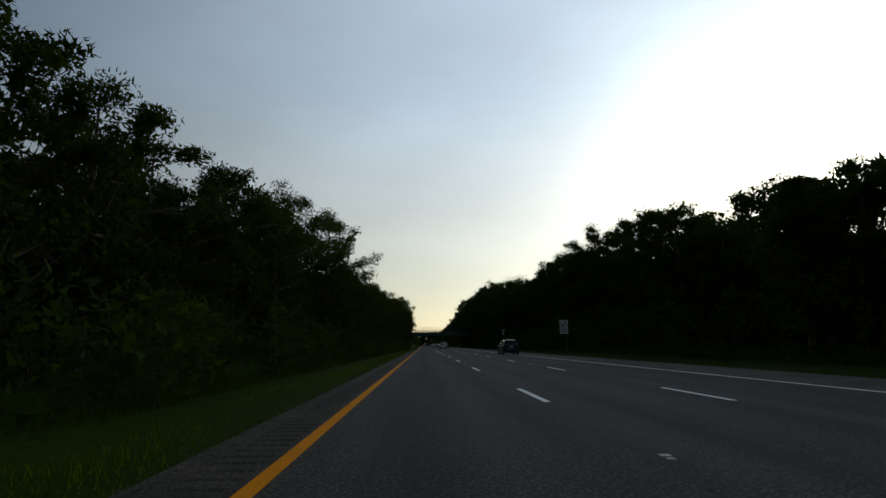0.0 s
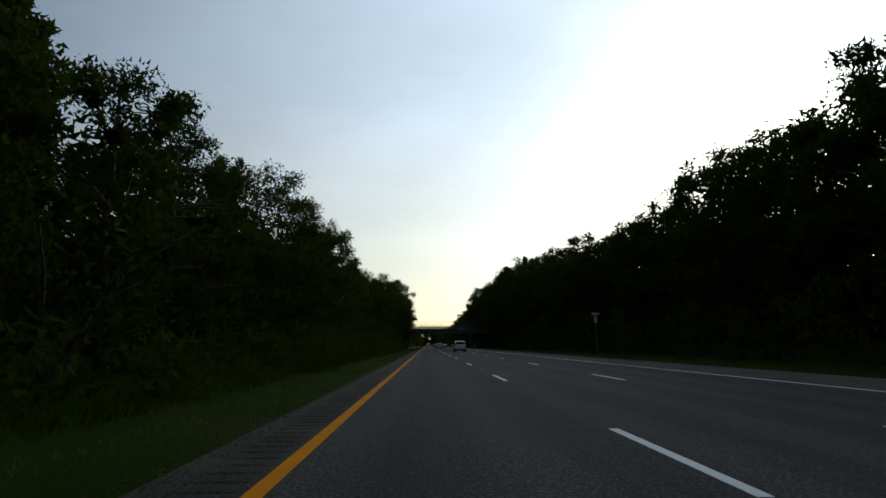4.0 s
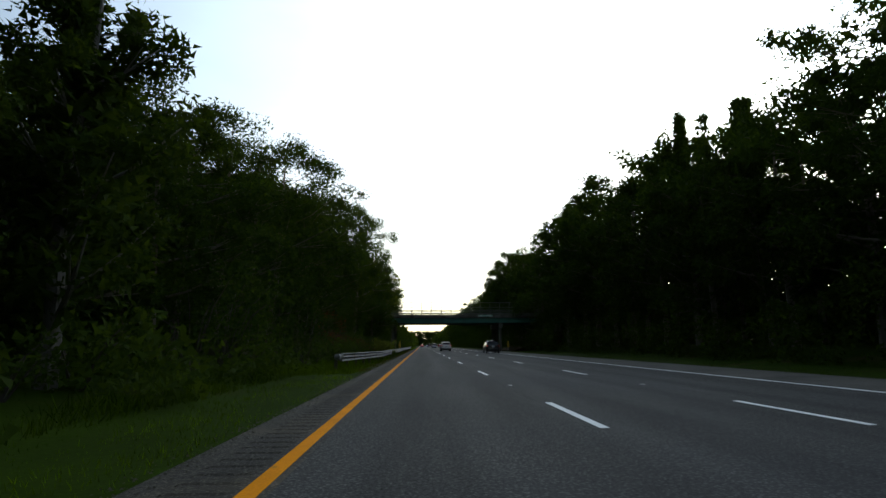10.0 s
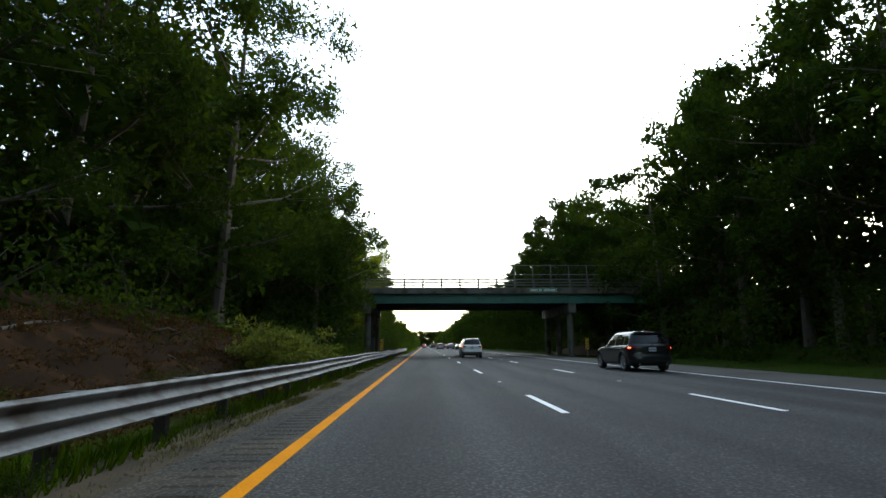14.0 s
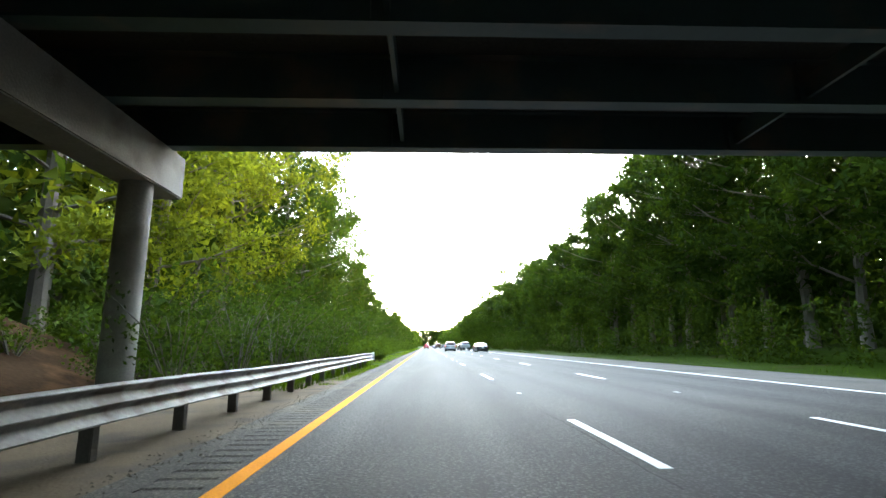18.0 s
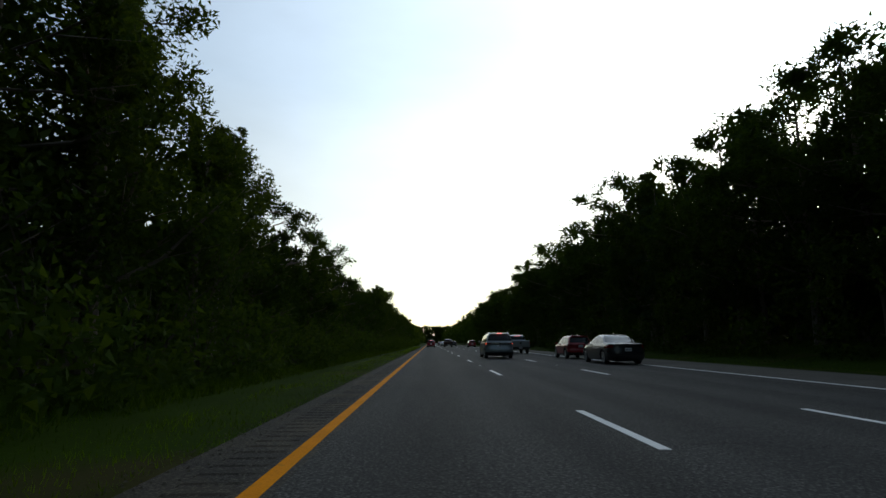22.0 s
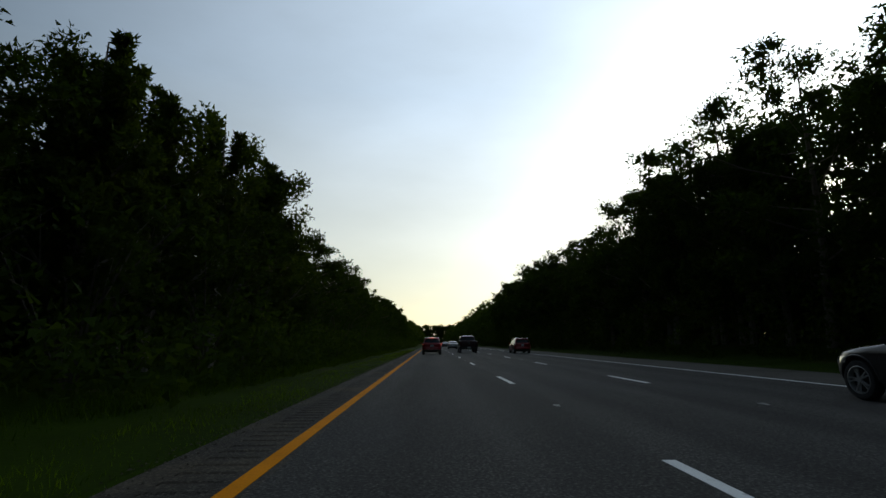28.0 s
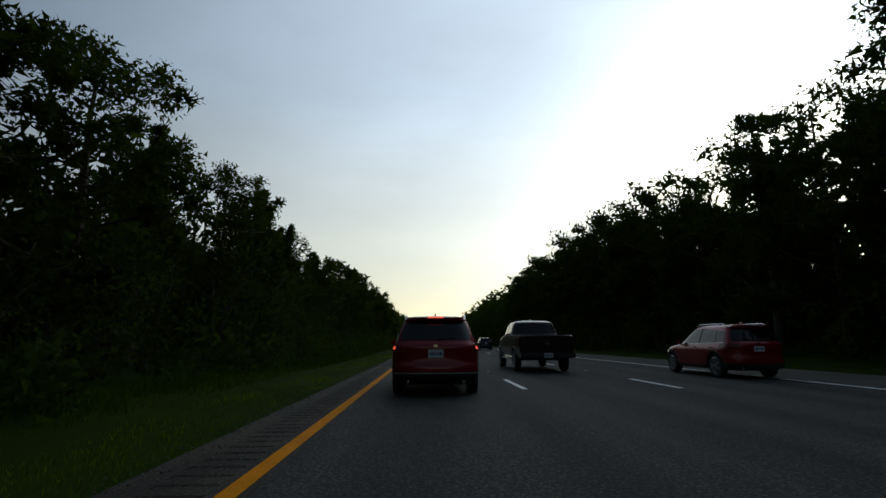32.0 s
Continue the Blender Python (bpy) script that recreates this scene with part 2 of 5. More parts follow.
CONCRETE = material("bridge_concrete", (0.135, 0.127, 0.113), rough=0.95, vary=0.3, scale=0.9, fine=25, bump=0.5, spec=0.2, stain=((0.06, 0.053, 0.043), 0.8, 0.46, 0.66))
# deck concrete darkened evenly to carry the shade between the girders
SOFFIT = material("shaded_soffit", (0.035, 0.032, 0.028), rough=0.95, vary=0.4, scale=0.6, fine=12, bump=0.4, spec=0.1)
RAIL_STEEL = material("railing_steel", (0.085, 0.083, 0.078), rough=0.6, metal=0.3, vary=0.2, scale=2, fine=20)
SIGN_GREEN = material("sign_green", (0.01, 0.17, 0.11), rough=0.45, vary=0.1, scale=2, fine=20, bump=0.05)
SIGN_WHITE = material("sign_white", (0.7, 0.7, 0.68), rough=0.45, vary=0.1, scale=2, fine=20, bump=0.05)
SIGN_BLACK = material("sign_black", (0.015, 0.015, 0.015), rough=0.5, vary=0.2, scale=2, fine=20, bump=0.05)
SIGN_YELLOW = material("sign_yellow", (0.75, 0.42, 0.02), rough=0.45, vary=0.15, scale=2, fine=20, bump=0.05)


# ---- mesh helpers ----
def part(name, bm, mat, parent=None, label="", smooth=False):
    """Links a bmesh as one mesh object under a thing, or at top level."""
    me = bpy.data.meshes.new(name)
    bm.normal_update()
    bm.to_mesh(me)
    bm.free()
    me.materials.append(mat)
    if smooth:
        me.polygons.foreach_set("use_smooth", [True] * len(me.polygons))
        me.set_sharp_from_angle(angle=radians(38))
    ob = new(name, me)
    ob.parent = parent
    return tagged(ob, label)


def thing(name, label, category, group="", kind=""):
    ob = new(name)
    ob.empty_display_size = 0.3
    return tagged(ob, label, category, group, kind)


def box(bm, x0, x1, y0, y1, z0, z1, bevel=0.0):
    before = set(bm.verts)
    bmesh.ops.create_cube(bm, size=1, matrix=Matrix.Translation(((x0 + x1) / 2, (y0 + y1) / 2, (z0 + z1) / 2)) @ Matrix.Diagonal((x1 - x0, y1 - y0, z1 - z0, 1)))
    if bevel:
        vs = set(bm.verts) - before
        es = [e for e in bm.edges if e.verts[0] in vs and e.verts[1] in vs]
        bmesh.ops.bevel(bm, geom=es, offset=bevel, segments=2, affect="EDGES")
    return bm


def boxes(*rows, bevel=0.0):
    bm = bmesh.new()
    for r in rows:
        box(bm, *r, bevel=bevel)
    return bm


def tube(bm, points, radii, sides=7):
    """A tapered tube along points."""
    rings, up = [], Vector((0.3, 0.2, 1)).normalized()
    for i, (p, r) in enumerate(zip(points, radii)):
        a, b = Vector(points[max(i - 1, 0)]), Vector(points[min(i + 1, len(points) - 1)])
        d = (b - a).normalized()
        u = d.cross(up if abs(d.dot(up)) < 0.95 else Vector((1, 0, 0))).normalized()
        v = d.cross(u)
        rings.append([bm.verts.new(Vector(p) + r * (math.cos(k * math.tau / sides) * u + math.sin(k * math.tau / sides) * v)) for k in range(sides)])
    for r0, r1 in zip(rings, rings[1:]):
        for k in range(sides):
            bm.faces.new((r0[k], r0[(k + 1) % sides], r1[(k + 1) % sides], r1[k]))
    bm.faces.new(rings[0][::-1])
    bm.faces.new(rings[-1])
    return bm


def prism(bm, outline, y0, y1):
    """An (x, z) outline drawn out from y0 to y1."""
    a = [bm.verts.new((x, y0, z)) for x, z in outline]
    b = [bm.verts.new((x, y1, z)) for x, z in outline]
    n = len(outline)
    for i in range(n):
        bm.faces.new((a[i], a[(i + 1) % n], b[(i + 1) % n], b[i]))
    bm.faces.new(a[::-1])
    bm.faces.new(b)
    bmesh.ops.recalc_face_normals(bm, faces=bm.faces[:])
    return bm


def quads(name, corners, mat, parent=None, label=""):
    """One mesh of many loose faces, from an array of n x 4 or n x 3 corners."""
    n, k = corners.shape[:2]
    me = bpy.data.meshes.new(name)
    me.vertices.add(n * k)
    me.vertices.foreach_set("co", corners.reshape(-1).astype(np.float32))
    me.loops.add(n * k)
    me.loops.foreach_set("vertex_index", np.arange(n * k, dtype=np.int32))
    me.polygons.add(n)
    me.polygons.foreach_set("loop_start", np.arange(0, n * k, k, dtype=np.int32))
    me.update(calc_edges=True)
    me.materials.append(mat)
    ob = new(name, me)
    ob.parent = parent
    return tagged(ob, label)


# ---- the plan: x across (yellow line at 0), y along the road ----
Y0, Y1 = -80.0, 1150.0
DASH1, DASH2, EDGE, SHOULDER_R, SHOULDER_L = 3.72, 7.40, 11.7, 15.6, -0.98
CYCLE, DASH = 12.19, 3.05
LEFT_TREES = [(-80, 9), (5, 7.6), (14, 9.6), (22, 10.6), (27, 9.4), (34, 10.6), (41, 12.7), (52, 11.6), (68, 10.0), (92, 11.6), (108, 12.0), (116, 10.6), (121, 10.6), (127, 11.8), (133, 11.2), (138, 12.2), (142, 12.0), (147, 9.6), (155, 10.6),
              (165, 12.6), (175, 15.6), (196, 16.6), (204, 21), (212, 20.5), (220, 17), (245, 17.5), (277, 21), (290, 20), (298, 15.5), (306, 13.6), (311, 14.0), (316, 13.0), (323, 11.4), (331, 9.8), (345, 8.6), (354, 9.2), (365, 9.4), (372, 8.7), (381, 8.9),
              (390, 9.4), (400, 9.1), (415, 9.1), (440, 8.0), (500, 9.6), (620, 12), (1200, 14)]
RIGHT_TREES = [(-80, 11), (20, 11.4), (35, 12.4), (46, 12.8), (60, 15.5), (80, 17.6), (95, 17.6), (112, 17.0), (130, 17), (170, 18), (195, 22.5), (215, 23.5), (228, 24.5), (262, 24.5), (285, 20.5), (300, 19.4), (320, 17.4), (335, 17.2), (342, 19.2), (355, 20),
               (370, 18), (382, 19.4), (390, 20.6), (397, 19.2), (408, 19.4), (417, 19.8), (423, 15.6), (440, 14.6), (455, 16.6), (500, 18.5), (600, 18.5), (1200, 16.5)]


TALL = 1.05


def smooth_step(v, a, b):
    f = min(1.0, max(0.0, (v - a) / (b - a)))
    return f * f * (3 - 2 * f)


def height_at(table, y):
    return float(np.interp(y, [a for a, _ in table], [b for _, b in table]))


# ---- ground, road and markings ----
def sheet(name, xs_zs, ys, mat, label, category, rough=0.0):
    bm = bmesh.new()
    rows = [[bm.verts.new((x, y, z + (rough * noise.noise((x * 0.3, y * 0.15, 3)) if rough and abs(x - 6) > 9.5 else 0))) for x, z in xs_zs] for y in ys]
    for r0, r1 in zip(rows, rows[1:]):
        for i in range(len(xs_zs) - 1):
            bm.faces.new((r0[i], r0[i + 1], r1[i + 1], r1[i]))
    ob = part(name, bm, mat)
    return tagged(ob, label, category, kind="structure")


GROUND_PROFILE = [(-2500, 3), (-300, 2.5), (-40, 1.8), (-20, 1.1), (-12, 0.7), (-7, 0.25), (-5.0, 0.0), (-3.2, -0.07), (-2.0, -0.03), (-1.1, -0.012), (-0.9, -0.12), (15.5, -0.12),
                  (15.7, -0.03), (17, -0.06), (19, -0.1), (21.5, 0.1), (25, 0.7), (32, 1.4), (50, 2.0), (300, 3), (2500, 4)]
ys = [-2500, -300] + [Y0 + 3.0 * i for i in range(int((Y1 - Y0) / 3))] + [1400, 3500]
sheet("ground", GROUND_PROFILE, ys, GROUND, "grassy verge and wooded ground beside a highway", "ground", rough=0.16)


def slab(name, x0, x1, y0, y1, z0, z1, mat, label, category):
    return tagged(part(name, boxes((x0, x1, y0, y1, z0, z1)), mat), label, category, kind="structure")


slab("road", 0.16, 12.0, Y0, Y1, -0.2, 0.0, ASPHALT, "dark grey asphalt carriageway with three lanes", "road")
slab("road_shoulder", 12.0, SHOULDER_R, Y0, Y1, -0.2, -0.004, SHOULDER_PALE, "worn asphalt hard shoulder beside the lanes", "shoulder")
slab("road_shoulder", -0.16, 0.16, Y0, Y1, -0.2, 0.0, SHOULDER, "asphalt strip under the yellow line", "shoulder")
slab("road_shoulder", SHOULDER_L, -0.66, Y0, Y1, -0.2, -0.004, SHOULDER, "narrow worn asphalt shoulder beside the grass", "shoulder")

# rumble strip: grooves milled across the left shoulder
bm = bmesh.new()
last = None
for i in range(int((560 - Y0) / 0.3)):
    y = Y0 + 0.3 * i
    for dy, z in ((0.0, -0.002), (0.17, -0.002), (0.2, -0.013), (0.265, -0.013)):
        row = [bm.verts.new((x, y + dy, z)) for x in (-0.66, -0.16)]
        if last:
            bm.faces.new((last[0], last[1], row[1], row[0]))
        last = row
tagged(part("rumble_strip", bm, SHOULDER), "milled rumble strip grooves in the asphalt shoulder", "rumble strip", kind="structure")
slab("road_shoulder", -0.66, -0.16, 560, Y1, -0.2, -0.003, SHOULDER, "plain asphalt shoulder strip", "shoulder")
slab("yellow_line", -0.075, 0.085, Y0, Y1, -0.01, 0.004, YELLOW, "solid yellow edge line painted on asphalt", "road marking")
slab("edge_line", EDGE - 0.07, EDGE + 0.07, Y0, Y1, -0.01, 0.004, WHITE, "solid white edge line painted on asphalt", "road marking")
seam = random.Random(4)
bm = bmesh.new()
for x0, chance in ((DASH1 - 0.2, 0.2), (DASH2 - 0.22, 0.2), (12.0, 0.9)):
    y, x = Y0, x0
    while y < 560:
        run = seam.uniform(3, 12)
        if seam.random() < chance:
            t, row = y, None
            while t < y + run:
                x += seam.uniform(-0.025, 0.025) + (x0 - x) * 0.2
                w = seam.uniform(0.003, 0.011)
                now = [bm.verts.new((x - w, t, 0.0025)), bm.verts.new((x + w, t, 0.0025))]
                if row:
                    bm.faces.new((row[0], row[1], now[1], now[0]))
                row = now
                t += seam.uniform(0.15, 0.4)
        y += run
for k in range(26):      # cracks across the lanes
    y, x = seam.uniform(0, 430), seam.uniform(0.4, 8)
    row, end = None, x + seam.uniform(0.8, 3.0)
    while x < end:
        y += seam.uniform(-0.12, 0.12)
        w = seam.uniform(0.004, 0.012)
        now = [bm.verts.new((x, y - w, 0.0025)), bm.verts.new((x, y + w, 0.0025))]
        if row:
            bm.faces.new((row[0], now[0], now[1], row[1]))
        row = now
        x += seam.uniform(0.1, 0.3)
bmesh.ops.recalc_face_normals(bm, faces=bm.faces[:])
tagged(part("pavement_crack", bm, SEAL), "dark thin cracks along the lane joints", "road crack", kind="stuff")
dash_mesh = None
for x in (DASH1, DASH2):
    for i in range(-6, 60):
        y = 10.09 + i * CYCLE
        if dash_mesh is None:
            d = part("lane_dash", boxes((-0.065, 0.065, 0, DASH, -0.01, 0.004)), WHITE)
            dash_mesh = d.data
        else:
            d = new("lane_dash", dash_mesh)
        d.location = (x, y, 0)
        tagged(d, "white lane dash painted on asphalt", "road marking", "lane dashes", "structure")
marker_mesh = None
for x in (DASH1, DASH2):
    for i in range(-2, 20):
        if marker_mesh is None:
            d = part("pavement_marker", boxes((-0.055, 0.055, -0.05, 0.05, -0.01, 0.009), (-0.04, 0.04, -0.16, -0.09, -0.01, 0.003), bevel=0.003), WORN_MARKER)
            marker_mesh = d.data
        else:
            d = new("pavement_marker", marker_mesh)
        d.location = (x, 54.0 + i * 2 * CYCLE, 0)
        tagged(d, "small worn white marker set in the asphalt", "road marker", "pavement markers", "structure")


# ---- trees ----
def leaves(rng, centres, radii, count, size, flat=0.55, droop=0.0, blade=False):
    """Pointed leaves about cluster centres: three corners each, or four for a whole blade."""
    which = rng.integers(0, len(centres), count)
    away = rng.normal(size=(count, 3))
    away /= np.linalg.norm(away, axis=1)[:, None]
    dist = radii[which][:, None] * rng.uniform(0.02, 1.0, (count, 1)) ** 0.42
    at = centres[which] + away * dist * np.array([1, 1, flat])
    along = rng.normal(size=(count, 3)) + away * 0.8
    along[:, 2] -= droop
    along /= np.linalg.norm(along, axis=1)[:, None]
    side = np.cross(along, rng.normal(size=(count, 3)))
    side /= np.linalg.norm(side, axis=1)[:, None]
    big = size * rng.uniform(0.6, 1.35, (count, 1))
    if blade:
        fold = np.cross(side, along) * big * 0.08
        mid = at + along * big * 0.42 + fold
        return np.stack([at, mid + side * big * 0.27, at + along * big, mid - side * big * 0.27], axis=1)
    wide = big * rng.uniform(0.17, 0.37, (count, 1))
    return np.stack([at - side * wide, at + side * wide, at + along * big + side * big * rng.uniform(-0.3, 0.3, (count, 1))], axis=1)


def limbs(rng, h, base, reach, count, lean, upright):
    """Trunk and limbs: a bmesh and the limbs' end points."""
    bm = bmesh.new()
    top = Vector((lean * h * 0.1, rng.uniform(-0.03, 0.03) * h, h * 0.93))
    r = 0.011 * h + 0.05
    trunk = [Vector((0, 0, -0.3)), Vector((0, 0, h * 0.12)), top * 0.45 + Vector((rng.uniform(-0.2, 0.2), rng.uniform(-0.2, 0.2), 0)), top * 0.75, top]
    tube(bm, trunk, [r * 1.35, r, r * 0.75, r * 0.4, 0.02], 7)
    ends = []
    for i in range(count):
        f = base + (0.92 - base) * (i + rng.uniform(0, 0.9)) / count
        a = i * 2.4 + rng.uniform(-0.5, 0.5)
        start = top * f
        start.z = h * f * 0.93
        span = reach(f) * rng.uniform(0.7, 1.1)
        rise = span * (upright * (1.2 - 0.65 * f) + rng.uniform(-0.15, 0.2))
        mid = start + Vector((math.cos(a) * span * 0.5, math.sin(a) * span * 0.5, rise * 0.35))
        end = start + Vector((math.cos(a) * span, math.sin(a) * span, rise))
        tube(bm, [start, mid, end], [r * 0.4 * (1.1 - f), r * 0.25 * (1.1 - f) + 0.01, 0.012], 4)
        ends += [mid.lerp(end, 0.45), end]
        for k in range(2):
            b = a + rng.uniform(-0.9, 0.9)
            twig = mid + Vector((math.cos(b) * span * 0.45, math.sin(b) * span * 0.45, rise * rng.uniform(0.1, 0.7)))
            tube(bm, [mid, twig], [0.025, 0.01], 3)
            ends.append(twig)
    return bm, np.array([tuple(e) for e in ends]), top


def make_tree(seed, h, style, count, size, spray):
    """One tree at the origin: trunk with limbs, and a crown of leaves."""
    rng = np.random.default_rng(seed)
    if style in ("oak", "maple"):
        base, upright, n = 0.16, 0.35, 19
        reach = lambda f: h * 0.27 * (0.38 + 0.85 * math.sin(math.pi * min(1, (f - 0.05) * 1.04)))
    elif style == "ash":
        base, upright, n = 0.12, 0.9, 16
        reach = lambda f: h * 0.25 * (1.05 - 0.72 * f)
    else:
        base, upright, n = 0.10, -0.05, 22
        reach = lambda f: h * 0.22 * (1.08 - f)
    bm, ends, top = limbs(rng, h, base, reach, n, rng.uniform(-0.5, 0.5), upright)
    root = thing("tree", TREE_LABEL[style], "tree", "roadside trees")
    part("trunk", bm, BARK_PALE if style == "ash" and seed % 2 else BARK, root)
    lobes = {"oak": 0.054, "maple": 0.054, "ash": 0.05, "pine": 0.045}[style] * h
    tips = ends + np.clip(rng.normal(size=ends.shape), -1.5, 1.5) * 0.25
    r = np.full(len(tips), lobes) * rng.uniform(0.7, 1.35, len(tips))
    if style == "ash":
        spikes, thick = [], []
        for k in range(5):      # upright shoots
            a, out, tall = rng.uniform(0, 6.28), rng.uniform(0.0, 0.09) * h, rng.uniform(0.9, 1.03)
            for q in range(7):
                g = 0.72 + (tall - 0.72) * q / 6
                spikes.append(tuple(top * g + Vector((math.cos(a), math.sin(a), 0)) * out * (0.6 + 0.07 * q)))
                thick.append(h * (0.038 - 0.003 * q))
        tips, r = np.vstack([tips, np.array(spikes)]), np.r_[r, np.array(thick)]
        c = leaves(rng, tips, r, count, size, flat=1.15)
    elif style != "pine":
        crown = np.array([tuple(top * f) for f in (0.7, 0.8, 0.88, 0.92, 0.95, 0.97, 0.98, 1.0)]) + np.clip(rng.normal(size=(8, 3)), -1.2, 1.2) * np.array([h * 0.055, h * 0.055, h * 0.015])
        tips, r = np.vstack([tips, crown]), np.r_[r, np.full(8, h * 0.07)]
        c = leaves(rng, tips, r, count, size, flat=0.75)
    else:
        c = leaves(rng, tips, r, count, size * 0.8, flat=0.4)
    inner = (34 if spray < 0.01 else 20) * len(tips)
    c = np.concatenate([c, leaves(rng, tips, r * (0.85 if style == "ash" else 0.45), inner, 0.12 + h * spray, flat=0.7)])
    # large shaded sprays close to the trunk
    n = 1100
    f = rng.uniform(base, 0.7, n)
    a = rng.uniform(0, 6.28, n)
    d = np.array([reach(q) for q in f]) * np.sqrt(rng.uniform(0, 1, n)) * 0.5
    core = np.stack([f * top.x + d * np.cos(a), f * top.y + d * np.sin(a), h * f * 0.93 + d * max(upright, 0) * 0.7], axis=1)
    c = np.concatenate([c, leaves(rng, core, np.full(n, 0.3), n, 0.22 + h * 0.012, flat=0.9)])
    c[..., 2] = np.maximum(c[..., 2], 0.15)
    quads("crown", c, {"oak": LEAF, "maple": LEAF_SUNLIT, "ash": LEAF_PALE, "pine": LEAF_DARK}[style], root)
    return root


TREE_LABEL = {"maple": "leafy maple at the wood's edge, coloured a bright sunlit yellow-green", "oak": "broad leafy oak with dense dark green crown", "ash": "slender young tree with upright pale green shoots",
              "pine": "dark green pine with layered needle branches"}
PROTOTYPES = {}
# leaves on a tree and their length: close to the road, across it, and far down the road
LEAVES = {"near": {9: (7600, 0.155), 13: (9400, 0.17), 18: (11800, 0.19), 22: (13000, 0.205)},
          "far": {9: (5400, 0.21), 13: (7000, 0.23), 18: (8800, 0.255), 22: (10000, 0.275)}, "distant": {9: (2200, 0.34), 13: (2800, 0.4), 18: (3400, 0.46), 22: (3800, 0.5)}}


def plant(where, style, x, y, z, h, rng):
    """Plants a copy of the prototype nearest in height."""
    size = min((9, 13, 18, 22), key=lambda q: abs(q - h))
    key = (where, style, size, rng.randrange(2))
    s = h / size
    m = pose(x, y, z, 0, 0, rng.uniform(0, 360)) @ Matrix.Diagonal((s * rng.uniform(0.9, 1.15), s * rng.uniform(0.9, 1.15), s, 1))
    if key not in PROTOTYPES:
        count, length = LEAVES[where][size]
        PROTOTYPES[key] = make_tree(len(PROTOTYPES) + 11, size, style, count, length, 0.007 if where == "near" else 0.02)
        PROTOTYPES[key].matrix_basis = m
        return
    src = PROTOTYPES[key]
    keep = src.scale.copy()
    src.scale = (1, 1, 1)
    copy_thing(src, m)
    src.scale = keep


BRIDGE0, BRIDGE1 = 236.0, 248.3


def clear_of_bridge(x, y, near=1.6, past=2.6):
    return not (BRIDGE0 - near < y < BRIDGE1 + past and -24 < x < 40)


rng = random.Random(21)
deep = np.random.default_rng(8)
SIDES = [("L", LEFT_TREES, -8.8, -1, "near"), ("R", RIGHT_TREES, 24.8, 1, "far")]
back_leaves, back_trunks = [], bmesh.new()
for side, table, x0, out, where in SIDES:
    y = 5.0 if side == "L" else 18.0
    while y < 520:
        h = height_at(table, y) * TALL * rng.choice((0.88, 0.96, 1.0, 1.04, 1.1))
        if side == "L" and (95 < y < 150 or y > 310):
            style = rng.choice(("ash", "oak", "ash", "oak", "ash")) if rng.random() > 0.06 else "pine"
        else:
            style = rng.choice(("oak",) * (3 if side == "L" else 9) + ("ash",)) if rng.random() > 0.06 else "pine"
        # trees just past the bridge take the leaf colour with sunlight in it
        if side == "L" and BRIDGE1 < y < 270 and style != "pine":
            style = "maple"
        x = x0 + rng.uniform(-0.8, 0.8) + out * max(0.0, h - 11) * (0.25 if side == "L" else 0.17) + (3.0 if side == "R" and y < 130 else 0.0)
        if clear_of_bridge(x, y):
            plant(where if y < 440 else "distant", style, x, y, 0.3, h, rng)
        y += rng.uniform(3.9, 5.6)
    # the wood behind, row after row, and the far stretch of the road
    for depth, step, low, lo, hi in ((5.0, 4.6, 1.07, 0, 520), (10.5, 5.5, 1.18, 10, 520), (17.0, 6.5, 1.28, 10, 520), (0.5, 5.0, 1.0, 520, 1130), (6.0, 7.0, 1.0, 520, 1130)):
        y = float(lo)
        while y < hi:
            x = x0 + out * (depth + rng.uniform(-1.5, 1.5))
            h = height_at(table, y) * TALL * low * rng.uniform(0.82, 1.05) + depth * 0.05
            if clear_of_bridge(x, y, 2, 3):
                n = 26
                f = deep.uniform(0.08, 0.9, n)
                a = deep.uniform(0, 6.28, n)
                rad = (0.24 * h * np.sin(np.pi * np.clip(f * 0.92, 0.2, 0.93)) + 0.3) * deep.uniform(0.3, 1, n)
                spots = np.stack([x + rad * np.cos(a), y + rad * np.sin(a), 0.5 + f * h * 0.96], axis=1)
                if y < 520:     # fine foliage in the crown, large shaded sprays under it
                    high = f > 0.6
                    c = np.concatenate([leaves(deep, spots[~high], np.full((~high).sum(), h * 0.085), 360 if depth < 8 else 260, 0.95 if depth < 8 else 1.25, flat=0.8),
                                        leaves(deep, spots[high], np.full(high.sum(), h * 0.075), (900 if side == "L" else 620) if depth < 8 else 480, (0.3 if side == "L" else 0.4) if depth < 8 else 0.5, flat=0.75),
                                        leaves(deep, spots[high], np.full(high.sum(), h * 0.04), 240, 0.5 if side == "L" else 0.6, flat=0.8)])
                else:
                    c = leaves(deep, spots, np.full(n, h * 0.085), 260, 1.4, flat=0.8)
                c[..., 2] = np.maximum(c[..., 2], 0.1)
                back_leaves.append(c)
                tube(back_trunks, [(x, y, -0.2), (x, y, h * 0.75)], [0.02 * h * 0.5 + 0.05, 0.04], 5)
            y += step * rng.uniform(0.7, 1.3)
    # the depth of the wood
    ys = deep.uniform(-40, 700, 3200)
    spots = np.stack([x0 + out * deep.uniform(22, 32, 3200), ys, 0.5 + deep.uniform(0, 0.8, 3200) * np.array([height_at(table, q) * TALL for q in ys])], axis=1)
    spots = spots[(spots[:, 1] < BRIDGE0 - 4) | (spots[:, 1] > BRIDGE1 + 4)]
